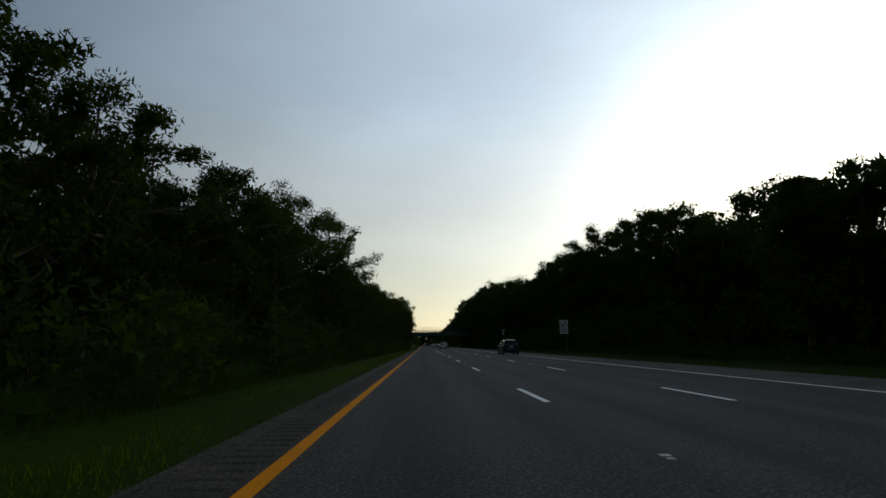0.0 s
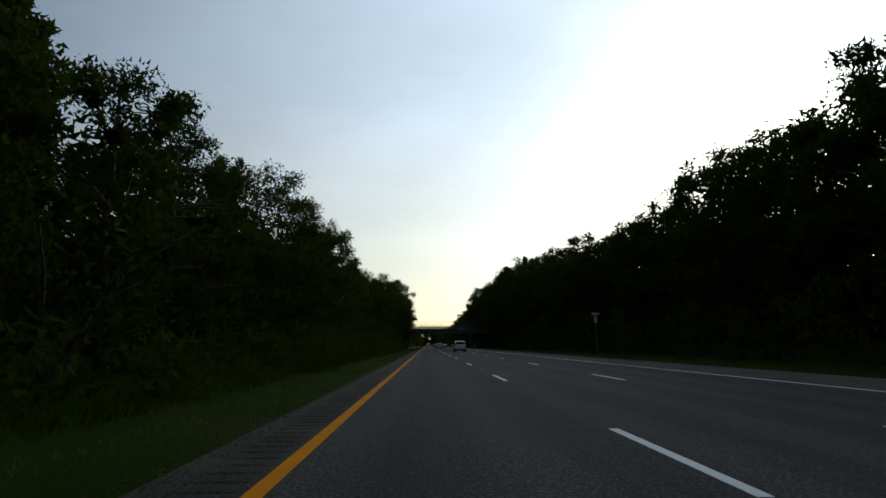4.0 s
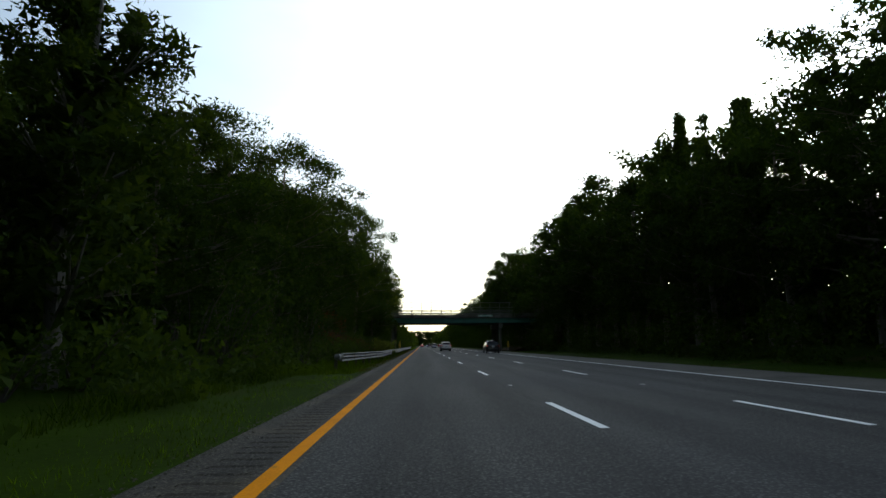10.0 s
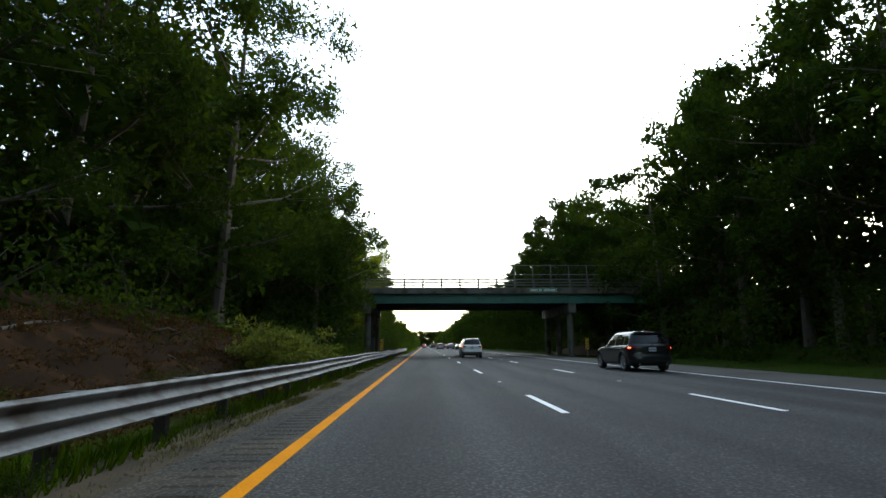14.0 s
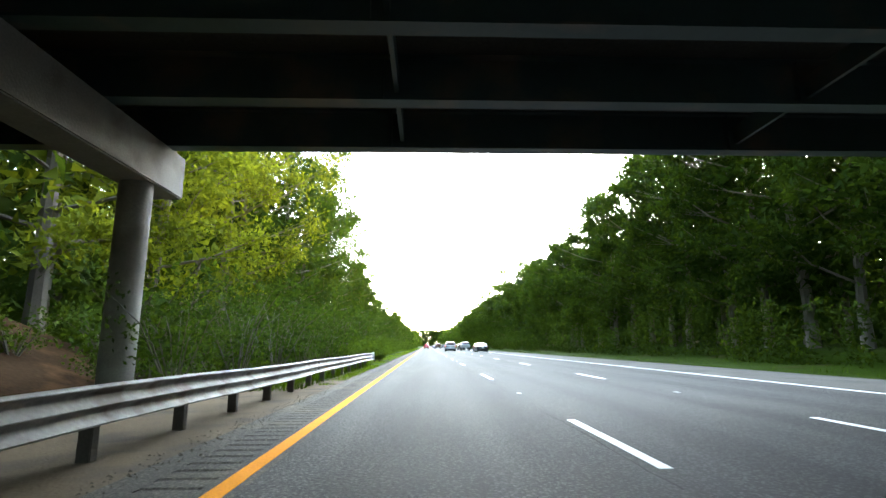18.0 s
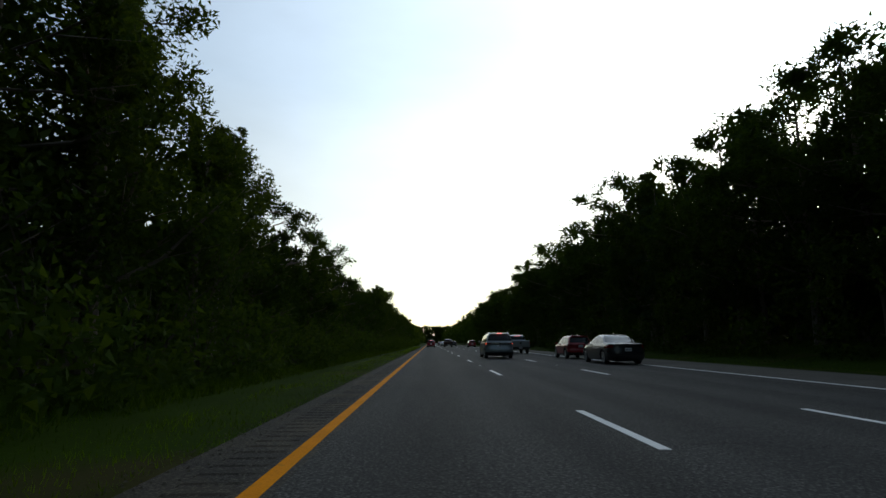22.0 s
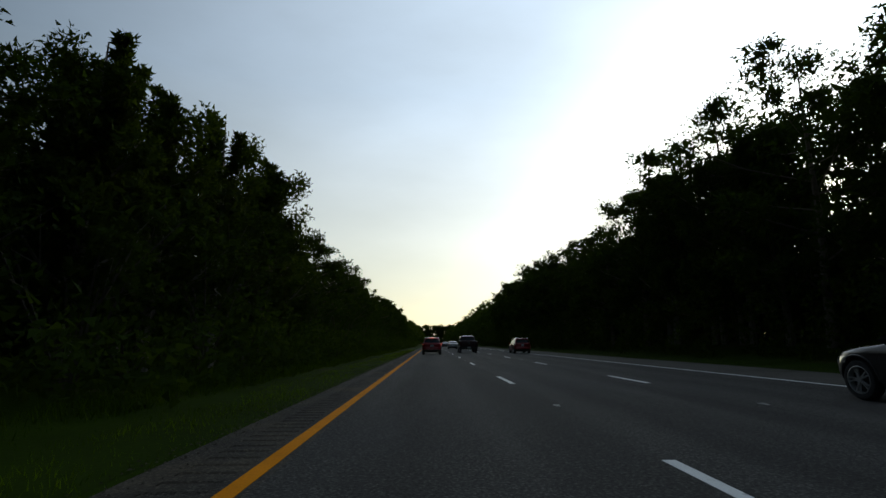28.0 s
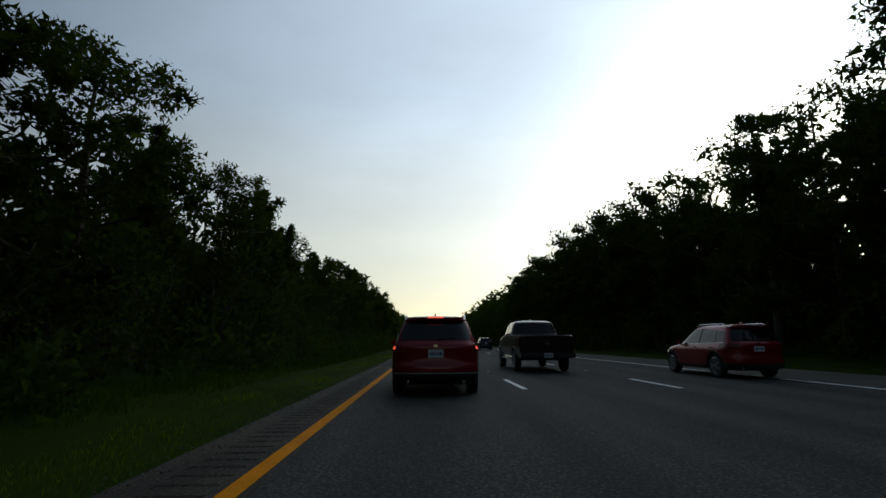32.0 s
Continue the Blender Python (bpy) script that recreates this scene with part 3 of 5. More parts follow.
    back_leaves.append(leaves(deep, spots, np.full(len(spots), 1.8), len(spots) * 12, 1.3, flat=0.9))
    # thicket deep in the wood, down to the ground
    spots = np.stack([x0 + out * deep.uniform(27, 40, 2600), deep.uniform(-40, 760, 2600), deep.uniform(1.0, 7.0, 2600)], axis=1)
    spots = spots[(spots[:, 1] < BRIDGE0 - 6) | (spots[:, 1] > BRIDGE1 + 6)]
    back_leaves.append(leaves(deep, spots, np.full(len(spots), 2.2), len(spots) * 10, 2.0, flat=0.9))
    # low growth that closes the wood's foot
    y = -30.0
    spots = []
    while y < 560:
        for k in range(6):
            x = x0 + out * rng.uniform(2.5, 17)
            if clear_of_bridge(x, y, 2, 3):
                spots.append((x, y + rng.uniform(-1, 1), rng.uniform(0.5, 6.0)))
        y += 1.6
    back_leaves.append(leaves(deep, np.array(spots), np.full(len(spots), 1.5), len(spots) * (58 if side == "L" else 22), 0.42 if side == "L" else 0.85, flat=0.8))
for where, style, x, y, h in (("near", "oak", -7.6, 47.0, 14.0), ("near", "ash", -6.9, 149.0, 11.0), ("near", "oak", -8.6, 140.0, 12.4), ("near", "oak", -7.8, 207.5, 21.0), ("near", "ash", -7.0, 374.0, 9.0), ("near", "ash", -7.2, 377.5, 9.6), ("near", "ash", -6.9, 381.5, 10.5),
                              ("near", "oak", -7.2, 225.5, 15.5), ("near", "ash", -6.6, 229.0, 12.6), ("near", "oak", -8.4, 231.6, 14.5), ("near", "oak", -9.6, 222.0, 15.0), ("near", "oak", -10.6, 228.0, 16.5), ("near", "oak", -11.6, 232.6, 15.5), ("near", "oak", -8.2, 233.4, 12.8), ("near", "ash", -8.0, 311.5, 14.2),
                              ("far", "ash", 24.5, 30.0, 11.5), ("far", "oak", 24.5, 416.0, 18.5), ("far", "oak", 25.5, 399.5, 17.0), ("far", "oak", 26.5, 405.0, 18.0), ("near", "ash", -7.0, 388.0, 11.0), ("far", "oak", 24.0, 232.0, 20.0),
                              ("far", "oak", 27.0, 253.5, 18.5), ("far", "oak", 32.0, 255.5, 20.0), ("far", "oak", 26.0, 258.5, 19.0), ("far", "oak", 36.0, 253.0, 22.0), ("far", "oak", 30.0, 252.8, 18.0)):
    plant(where, style, x, y, 0.3, h, rng)
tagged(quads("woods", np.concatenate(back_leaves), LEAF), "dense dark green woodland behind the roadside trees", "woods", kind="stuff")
tagged(part("wood_trunks", back_trunks, BARK), "brown tree trunks deep in the wood", "woods", kind="stuff")

# the wood that closes the road far off
far = np.random.default_rng(5)
centres = np.stack([far.uniform(-90, 130, 900), far.uniform(1170, 1200, 900), 1 + 27 * far.uniform(0, 1, 900) ** 1.15], axis=1)
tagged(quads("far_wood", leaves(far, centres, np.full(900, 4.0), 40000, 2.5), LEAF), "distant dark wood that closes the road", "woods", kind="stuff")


# ---- undergrowth at the wood's edge ----
def make_shrub(seed, h, w, mat, count, size, label):
    r = np.random.default_rng(seed)
    root = thing("shrub", label, "shrub", "roadside shrubs")
    bm = bmesh.new()
    ends = []
    for i in range(9):
        a, d = r.uniform(0, 6.28), r.uniform(0.3, 1) * w
        e = Vector((math.cos(a) * d, math.sin(a) * d, h * r.uniform(0.45, 0.95)))
        tube(bm, [Vector((0, 0, -0.1)), e * 0.5 + Vector((0, 0, 0.15 * h)), e], [0.03, 0.02, 0.006], 4)
        ends += [tuple(e * 0.55), tuple(e)]
    part("stem", bm, BARK_DARK, root)
    c = leaves(r, np.array(ends), np.full(len(ends), 0.33 * w), count, size, flat=0.7, blade=True)
    c[..., 2] = np.maximum(c[..., 2], 0.02)
    quads("foliage", c, mat, root)
    return root


SHRUBS = [make_shrub(1, 2.6, 1.7, LEAF_SHRUB, 850, 0.135, "bushy green shrub at the edge of the wood"),
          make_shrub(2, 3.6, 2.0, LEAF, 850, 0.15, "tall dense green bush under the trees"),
          make_shrub(3, 1.5, 1.5, LEAF_SHRUB, 720, 0.13, "low broad-leaved bush on the verge"),
          make_shrub(4, 3.4, 1.5, LEAF_RUST, 1200, 0.11, "bush with rust-brown leaves in the wood"),
          make_shrub(5, 2.0, 1.25, LEAF_FERN, 1500, 0.16, "arching light green bush behind the guard rail"),
          make_shrub(6, 0.8, 0.8, LEAF_SHRUB, 2200, 0.1, "low leafy clump on the grass verge")]
SPOTS = []
for side, x0, out, reach in (("L", -6.6, -1, 1.2),):
    y = -14.0
    while y < 470:
        x = x0 + rng.uniform(-0.8, 0.8) + out * (0.5 if 160 < y < 270 else 0)
        k = rng.choice((0, 1, 1, 2)) if not 184 < y < 190 else 3
        x -= 1.2 if k == 3 else 0
        if clear_of_bridge(x, y):
            SPOTS.append((k, x, y, rng.uniform(0.75, 1.2) * reach, rng.uniform(0, 360)))
        y += rng.uniform(2.2, 3.8)
for i in range(34):      # the leafy bank behind the rail
    y = 166 + i * 1.9
    SPOTS.append((2, -3.6 - rng.uniform(0, 1.6), y, rng.uniform(0.6, 1.05), y * 40))
for i in range(22):      # growth on the slopes under the bridge's ends
    y, f = 230.5 + i * 0.9, rng.uniform(0.15, 0.8)
    if i % 2 == 0:
        SPOTS.append((0, -7.2 - rng.uniform(0, 6), 228.5 + i * 0.3, 1.0, y * 90))
    if not BRIDGE0 < y < BRIDGE1:
        SPOTS.append((2, -6.6 - f * 8, y, 0.9, y * 50))
for i in range(46):      # weeds close behind the rail and between its posts
    y = 175 + i * 1.28 + rng.uniform(-0.4, 0.4)
    SPOTS.append((2, -2.35 - rng.uniform(0, 0.5), y, rng.uniform(0.26, 0.5), y * 70))
SPOTS += [(i % 2, -6.1 - 0.55 * (i % 3), 229.0 + i * 0.85, 0.85 + 0.1 * (i % 3), i * 53) for i in range(8)]
SPOTS += [(1 + i % 2, -3.4 - 0.9 * (i % 4), 247.5 + i * 0.85, 0.75 + 0.1 * (i % 3), i * 77) for i in range(24)]
SPOTS += [(2, -1.33, y, 0.17, y * 30) for y in (180.5, 183.0, 187.4, 188.2, 192.0, 196.4, 204.5)]
SPOTS += [(2, -3.5, 198.0, 1.2, 15), (2, -3.4, 200.5, 1.3, 95), (2, -3.8, 203.0, 1.15, 250), (5, -1.75, 274.4, 0.8, 20), (5, -2.2, 275.3, 0.85, 120), (5, -2.9, 275.9, 0.8, 220), (2, -2.3, 185.0, 0.42, 10), (2, -2.25, 181.0, 0.35, 70), (2, -2.4, 173.0, 0.4, 200), (2, -2.35, 201.0, 0.45, 300)]
# the brush along the foot of the wood on both sides, one mass each
for verge, low, tiers in ((21.8, 2.4, 11), (-5.0, 0.9, 7)):
    spots = []
    y = -14.0
    while y < 560:
        x, tall = verge + rng.uniform(-0.8, 0.9), rng.uniform(low, low * 2.6)
        if BRIDGE0 - 2 < y < BRIDGE1 + 3:
            tall *= 0.4
        if verge > 0 or not 158 < y < 275:
            spots += [(x + rng.uniform(-1.1, 0.9), y + rng.uniform(-1.3, 1.3), tall * (k + rng.uniform(0.2, 0.9)) / tiers) for k in range(tiers)]
        y += rng.uniform(1.9, 3.4)
    brush = leaves(deep, np.array(spots), np.full(len(spots), 0.8), len(spots) * (60 if verge < 0 else 44), 0.22 if verge < 0 else 0.27, flat=0.8)
    brush[..., 2] = np.maximum(brush[..., 2], -0.05)
    tagged(quads("brush", brush, LEAF_SHRUB), "continuous leafy brush along the foot of the wood", "shrubs", kind="stuff")
# the ferny bush that leans towards the rail, and creeper over it
SPOTS = [q for q in SPOTS if not (188.5 < q[2] < 213 and -6.0 < q[1] < -2.0)]
SPOTS += [(4, -3.2 - 0.5 * (i % 3), 200.6 + i * 0.95, 0.95 - 0.045 * i, i * 67) for i in range(11)]
SPOTS += [(2, -1.40, 184.3, 0.5, 40), (2, -1.36, 184.7, 0.38, 140)]
SPOTS += [(2, -2.4 - 0.8 * (i % 4), 188.6 + i * 1.15, 0.24 + 0.09 * (i % 3), i * 83) for i in range(11)]
used = set()
for k, x, y, s, a in SPOTS:
    m = pose(x, y, 0.05 + (max(0.0, -6.4 - x, x - 20.9) * 0.42 if BRIDGE0 - 4 < y < BRIDGE1 + 4 else 0), 0, 0, a) @ Matrix.Scale(s, 4)
    if k not in used:
        SHRUBS[k].matrix_basis = m
        used.add(k)
    else:
        keep = SHRUBS[k].scale.copy()
        SHRUBS[k].scale = (1, 1, 1)
        copy_thing(SHRUBS[k], m)
        SHRUBS[k].scale = keep


# ---- verge grass ----
def grass(name, x0, x1, y0, y1, count, tall, seed, label, mat=BLADES):
    r = np.random.default_rng(seed)
    at = np.stack([r.uniform(x0, x1, count), r.uniform(y0, y1, count), np.zeros(count)], axis=1)
    at[:, 2] = np.interp(at[:, 0], [a for a, _ in GROUND_PROFILE], [b for _, b in GROUND_PROFILE]) - 0.03
    clump = np.array([0.5 + 0.9 * noise.noise((a * 0.9, b * 0.5, seed)) for a, b, _ in at])
    hgt = (tall * r.uniform(0.5, 1.3, count) * np.clip(clump + 0.35, 0.25, 1.5))[:, None]
    lean = r.normal(size=(count, 3)) * 0.35
    lean[:, 2] = 1
    side = r.normal(size=(count, 3)) * np.array([1, 1, 0])
    side /= np.linalg.norm(side, axis=1)[:, None]
    w = hgt * 0.045 + 0.003
    c = np.stack([at - side * w, at + side * w, at + lean * hgt], axis=1)
    return tagged(quads(name, c, mat), label, "grass", kind="stuff")


grass("grass", -4.2, -0.95, -4, 160, 46000, 0.085, 1, "dark green mown verge grass")
grass("grass", -1.7, -0.93, 158, 188, 7000, 0.1, 2, "dry yellowish grass fringe under the guard rail", DRY)
grass("grass", -1.32, -0.93, 186, 235, 26000, 0.1, 12, "dry grass fringe along the shoulder's edge", DRY)
grass("grass", -1.5, -0.95, 252, 267, 5000, 0.12, 13, "fresh grass in the lit green beside the end of the guard rail", FRESH_LIT)
grass("grass", -2.1, -1.42, 170, 233, 14000, 0.22, 6, "dark weeds that hide the guard rail posts")
grass("grass", -5.5, -1.42, 158, 190, 14000, 0.30, 3, "tall weeds behind the guard rail")
grass("grass", -5.5, -1.6, 250, 268, 9000, 0.28, 14, "tall weeds behind the guard rail")
grass("grass", -4.2, -0.95, 266, 450, 46000, 0.085, 4, "green mown verge grass")
# strip by the shoulder whose blades are coloured lighter, as if lit
grass("grass", -2.7, -0.95, -4, 160, 30000, 0.1, 9, "fresh green grass fringe along the shoulder, coloured as lit by the sky", FRESH_LIT)
grass("grass", -2.7, -0.95, 266, 450, 34000, 0.1, 10, "fresh green grass fringe along the shoulder, coloured as lit by the sky", FRESH_LIT)
grass("grass", -5.2, -3.5, -4, 158, 26000, 0.26, 7, "dark tall weeds along the foot of the wood")
grass("grass", -5.2, -3.5, 276, 450, 26000, 0.26, 8, "dark tall weeds along the foot of the wood")
grass("grass", 15.5, 22.5, 0, 450, 34000, 0.14, 5, "rough grass beside the far shoulder")


# loose grit along the ragged edge of the shoulder
def grit(name, x0, x1, y0, y1, count, seed, label):
    r = np.random.default_rng(seed)
    at = np.stack([np.clip(r.normal((x0 + x1) / 2, (x1 - x0) / 4, count), x0, x1), r.uniform(y0, y1, count), np.full(count, 0.004)], axis=1)
    size = r.uniform(0.006, 0.022, (count, 1))
    base = [at + size * np.array([math.cos(k * 2.1), math.sin(k * 2.1), 0]) * r.uniform(0.7, 1.3, (count, 1)) for k in range(3)]
    tip = at + size * np.array([0, 0, 0.8])
    faces = np.concatenate([np.stack([base[k], base[(k + 1) % 3], tip], axis=1) for k in range(3)])
    return tagged(quads(name, faces, GRIT), label, "gravel", kind="stuff")


grit("gravel", -1.25, -0.7, -2, 430, 16000, 3, "loose grit and gravel along the shoulder's edge")


# ---- bare earth along the rail, and the litter-covered bank behind it ----
def ground_z(x):
    return float(np.interp(x, [a for a, _ in GROUND_PROFILE], [b for _, b in GROUND_PROFILE]))


def strip(name, x_of, ys, z_of, mat, label, n=8):
    """A strip of ground whose two edges wander along the road."""
    bm = bmesh.new()
    rows = []
    for y in ys:
        a, b = x_of(y)
        rows.append([bm.verts.new((a + (b - a) * i / n, y, z_of(a + (b - a) * i / n, y))) for i in range(n + 1)])
    for r0, r1 in zip(rows, rows[1:]):
        for i in range(n):
            bm.faces.new((r0[i], r0[i + 1], r1[i + 1], r1[i]))
    return tagged(part(name, bm, mat, smooth=True), label, "ground", kind="structure")


strip("ground_earth", lambda y: (-1.75 - 1.5 * smooth_step(y, 230, 238) * (1 - smooth_step(y, 249, 256)) + 0.12 * noise.noise((1, y * 0.8, 0)), -0.985 + 0.02 * noise.noise((4, y * 1.3, 0))),
      [188 + i * 0.5 for i in range(147)], lambda x, y: max(ground_z(x), -0.02) + 0.01 + 0.008 * noise.noise((x * 4, y * 2, 1)), EARTH, "bare sandy earth between the shoulder and the guard rail")


def bank_z(x, y):
    # steepest a few steps behind the rail
    rise = smooth_step(-x, 2.3, 8.5) * smooth_step(y, 184, 193) * (1 - smooth_step(y, 203, 216))
    return ground_z(x) - 0.06 + 2.1 * rise + 0.22 * noise.noise((x * 0.9, y * 0.9, 4)) * min(1.0, 4 * rise)


strip("ground_bank", lambda y: (-10.5, -1.9), [183 + i * 0.6 for i in range(56)], bank_z, LITTER, "brown earth bank covered with fallen leaves", 20)
r = np.random.default_rng(41)
at = np.stack([r.uniform(-7.5, -2.0, 800), r.uniform(186, 209, 800), np.zeros(800)], axis=1)
at[:, 2] = [bank_z(a, b) + 0.03 for a, b, _ in at]
tagged(quads("leaf_litter", leaves(r, at, r.uniform(0.2, 0.7, 800), 44000, 0.08, flat=0.1), FALLEN), "fallen brown leaves on the bank", "leaf litter", kind="stuff")
for x, y, turn, length in ((-4.2, 191.6, 20, 1.9), (-3.2, 196.2, -35, 1.1), (-5.0, 197.6, 70, 2.2), (-5.8, 193.4, -12, 2.6), (-3.6, 193.8, 50, 0.8), (-6.2, 199.0, 15, 1.7)):
    bm = bmesh.new()
    pts = [(x + math.sin(radians(turn)) * length * f, y + math.cos(radians(turn)) * length * f) for f in (0, 0.4, 0.75, 1)]
    tube(bm, [(a, b, bank_z(a, b) + 0.05 + 0.05 * k % 0.1) for k, (a, b) in enumerate(pts)], [0.035, 0.03, 0.02, 0.008], 6)
    tagged(part("fallen_branch", bm, BARK), "grey dead branch lying on the bank", "branch", "fallen branches")


# ---- guard rail ----
RAIL_X, RAIL0, RAIL1 = -1.43, 162.0, 266.2
rail = thing("guard_rail", "galvanised ridged steel guard rail with weathered posts along the shoulder", "guard rail")
def rail_x(y):
    """The rail flares away from the lane at its near end."""
    return RAIL_X - 1.1 * max(0.0, (174.0 - y) / 12.0) ** 1.5


# three ridges with two hollows between them
HOLLOW = [(0.088, 0.0), (0.084, -0.012), (0.045, -0.030), (0.012, -0.050), (0.0, -0.078), (0.008, -0.104), (0.040, -0.132), (0.078, -0.150)]
W = [(0.0, 0.752), (0.05, 0.750), (0.076, 0.742)] + [(dx, 0.731 + dz) for dx, dz in HOLLOW] + [(dx, 0.571 + dz) for dx, dz in HOLLOW] + [(0.088, 0.411), (0.080, 0.396), (0.05, 0.386)]
y = RAIL0
while y < RAIL1 - 0.2:
    end = min(y + 7.62, RAIL1)
    bm = bmesh.new()
    n = 4
    dent = [0.06 * noise.noise((0, y * 0.21 + i, 7)) for i in range(n + 1)]
    dent[0] = dent[n] = 0
    rows = []
    for i in range(n + 1):
        yy = y + (end - y) * i / n + (0.01 if i == 0 else 0)
        drop = 0.06 * noise.noise((5, yy * 0.13, 2)) + 0.03
        rx = rail_x(yy) + dent[i]
        rows.append([bm.verts.new((rx + dx, yy, z - drop)) for dx, z in W] + [bm.verts.new((rx + dx - 0.004, yy, z - drop)) for dx, z in W[::-1]])
    for r0, r1 in zip(rows, rows[1:]):
        for i in range(len(r0)):
            j = (i + 1) % len(r0)
            bm.faces.new((r0[i], r0[j], r1[j], r1[i]))
    part("rail_beam", bm, ZINC, rail, smooth=True)
    y = end
post_mesh = block_mesh = None
for i in range(int((RAIL1 - RAIL0) / 1.905) + 1):
    y = RAIL0 + 0.3 + i * 1.905
    if post_mesh is None:
        p = part("post", boxes((-0.07, 0.07, -0.06, 0.06, -0.4, 0.66), bevel=0.008), POST_WOOD, rail)
        b = part("offset_block", boxes((-0.1, 0.1, -0.07, 0.07, 0.38, 0.72), bevel=0.008), POST_WOOD, rail)
        post_mesh, block_mesh = p.data, b.data
    else:
        p, b = new("post", post_mesh), new("offset_block", block_mesh)
        p.parent = b.parent = rail
    p.location, b.location = (rail_x(y) - 0.30, y, 0), (rail_x(y) - 0.115, y, 0)
bm = boxes((RAIL_X - 0.02, RAIL_X + 0.1, RAIL1, RAIL1 + 0.06, 0.34, 0.74), bevel=0.01)
part("end_plate", bm, SIGN_WHITE, rail, "pale flat end plate")
bm = bmesh.new()
tube(bm, [(rail_x(RAIL0) + 0.02, RAIL0 + 0.02, 0.55), (rail_x(RAIL0) - 0.06, RAIL0 - 0.18, 0.55), (rail_x(RAIL0) - 0.22, RAIL0 - 0.1, 0.55)], [0.15, 0.15, 0.13], 10)
part("end_terminal", bm, ZINC, rail, "rounded end terminal")


# ---- road bridge over the highway ----
bridge = thing("road_bridge", "teal steel girder road bridge with concrete parapet and railing", "bridge")
BX0, BX1 = -24.0, 40.0
PIER_L, PIER_R = -4.3, 16.6
CLEAR = 5.36


def girder(y, mat):
    bm = bmesh.new()
    for row in ((BX0, BX1, y - 0.16, y + 0.16, CLEAR, CLEAR + 0.04), (BX0, BX1, y - 0.012, y + 0.012, CLEAR + 0.04, CLEAR + 0.86), (BX0, BX1, y - 0.15, y + 0.15, CLEAR + 0.86, CLEAR + 0.9)):
        box(bm, *row)
    x = BX0 + 2
    while x < BX1:
        box(bm, x, x + 0.015, y - 0.14, y + 0.14, CLEAR + 0.04, CLEAR + 0.86)
        x += 7.6
    return part("girder", bm, mat, bridge)


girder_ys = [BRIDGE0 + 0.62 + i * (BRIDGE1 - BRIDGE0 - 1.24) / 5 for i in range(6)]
# the near girder keeps the plain teal; the others are coloured for shade
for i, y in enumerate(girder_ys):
    girder(y, TEAL if i == 0 else TEAL_SHADED)
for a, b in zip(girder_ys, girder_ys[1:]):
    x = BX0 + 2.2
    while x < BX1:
        part("cross_brace", boxes((x, x + 0.08, a + 0.02, b - 0.02, CLEAR + 0.2, CLEAR + 0.62)), TEAL_SHADED, bridge)
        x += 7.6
part("deck", boxes((BX0, BX1, BRIDGE0, BRIDGE1, CLEAR + 0.9, CLEAR + 1.14), bevel=0.02), SOFFIT, bridge, "concrete deck with the shade under it put into its colour")
for y, s in ((BRIDGE0, 1), (BRIDGE1, -1)):
    a, b = sorted((y - 0.03 * s, y + 0.36 * s))
    x = BX0
    while x < BX1 - 0.1:
        part("parapet", boxes((x + 0.008, min(x + 5.3, BX1) - 0.008, a, b, CLEAR + 0.93, CLEAR + 1.56), bevel=0.015), CONCRETE, bridge)
        part("joint", boxes((x - 0.02, x + 0.02, a + 0.03, b - 0.03, CLEAR + 0.93, CLEAR + 1.54)), SEAL, bridge)
        x += 5.3
    for z in (CLEAR + 1.78, CLEAR + 2.06, CLEAR + 2.36):
        part("railing", boxes((BX0, BX1, y + s * 0.12 - 0.04, y + s * 0.12 + 0.04, z - 0.03, z + 0.11), bevel=0.015), RAIL_STEEL, bridge)
    x = BX0 + 0.6
    while x < BX1:
        part("railing_post", boxes((x - 0.085, x + 0.085, y + s * 0.16 - 0.05, y + s * 0.16 + 0.09, CLEAR + 1.56, CLEAR + 2.46), bevel=0.012), RAIL_STEEL, bridge)
        x += 1.9
# the tall screen on the camera's side
fence_y = BRIDGE0 + 0.5
x = BX0 + 0.6
while x < BX1:
    bm = bmesh.new()
    tube(bm, [(x, fence_y, CLEAR + 1.5), (x, fence_y, CLEAR + 3.95)], [0.05, 0.05], 8)
    part("screen_post", bm, RAIL_STEEL, bridge)
    x += 1.9
for z in (CLEAR + 3.93, CLEAR + 2.95):
    bm = bmesh.new()
    tube(bm, [(BX0, fence_y, z), (BX1, fence_y, z)], [0.03, 0.03], 6)
    part("screen_rail", bm, RAIL_STEEL, bridge)
c = []
x, z0, z1 = BX0, CLEAR + 1.6, CLEAR + 3.92
while x < BX1:
    for dx in (2.32, -2.32):
        a, b = np.array([x, fence_y, z0]), np.array([x + dx, fence_y, z1])
        w = np.array([0.0026, 0, 0])
        c.append([a - w, a + w, b + w, b - w])
    x += 0.12
tagged(quads("screen_mesh", np.array(c), RAIL_STEEL, bridge), "fine chain-link screen", kind="stuff")
for px in (PIER_L, PIER_R):
    pier = part("pier_cap", boxes((px - 0.38, px + 0.38, BRIDGE0 + 0.1, BRIDGE1 - 0.1, CLEAR - 1.02, CLEAR - 0.06), bevel=0.03), CONCRETE, bridge)
    for cy in (BRIDGE0 + 1.25, (BRIDGE0 + BRIDGE1) / 2, BRIDGE1 - 1.25):
        bm = bmesh.new()
        tube(bm, [(px, cy, -0.4), (px, cy, CLEAR - 1.0)], [0.31, 0.31], 20)
        part("pier_column", bm, CONCRETE, bridge, smooth=True)
    for y in girder_ys:
        part("bearing", boxes((px - 0.2, px + 0.2, y - 0.15, y + 0.15, CLEAR - 0.065, CLEAR + 0.002)), RAIL_STEEL, bridge)
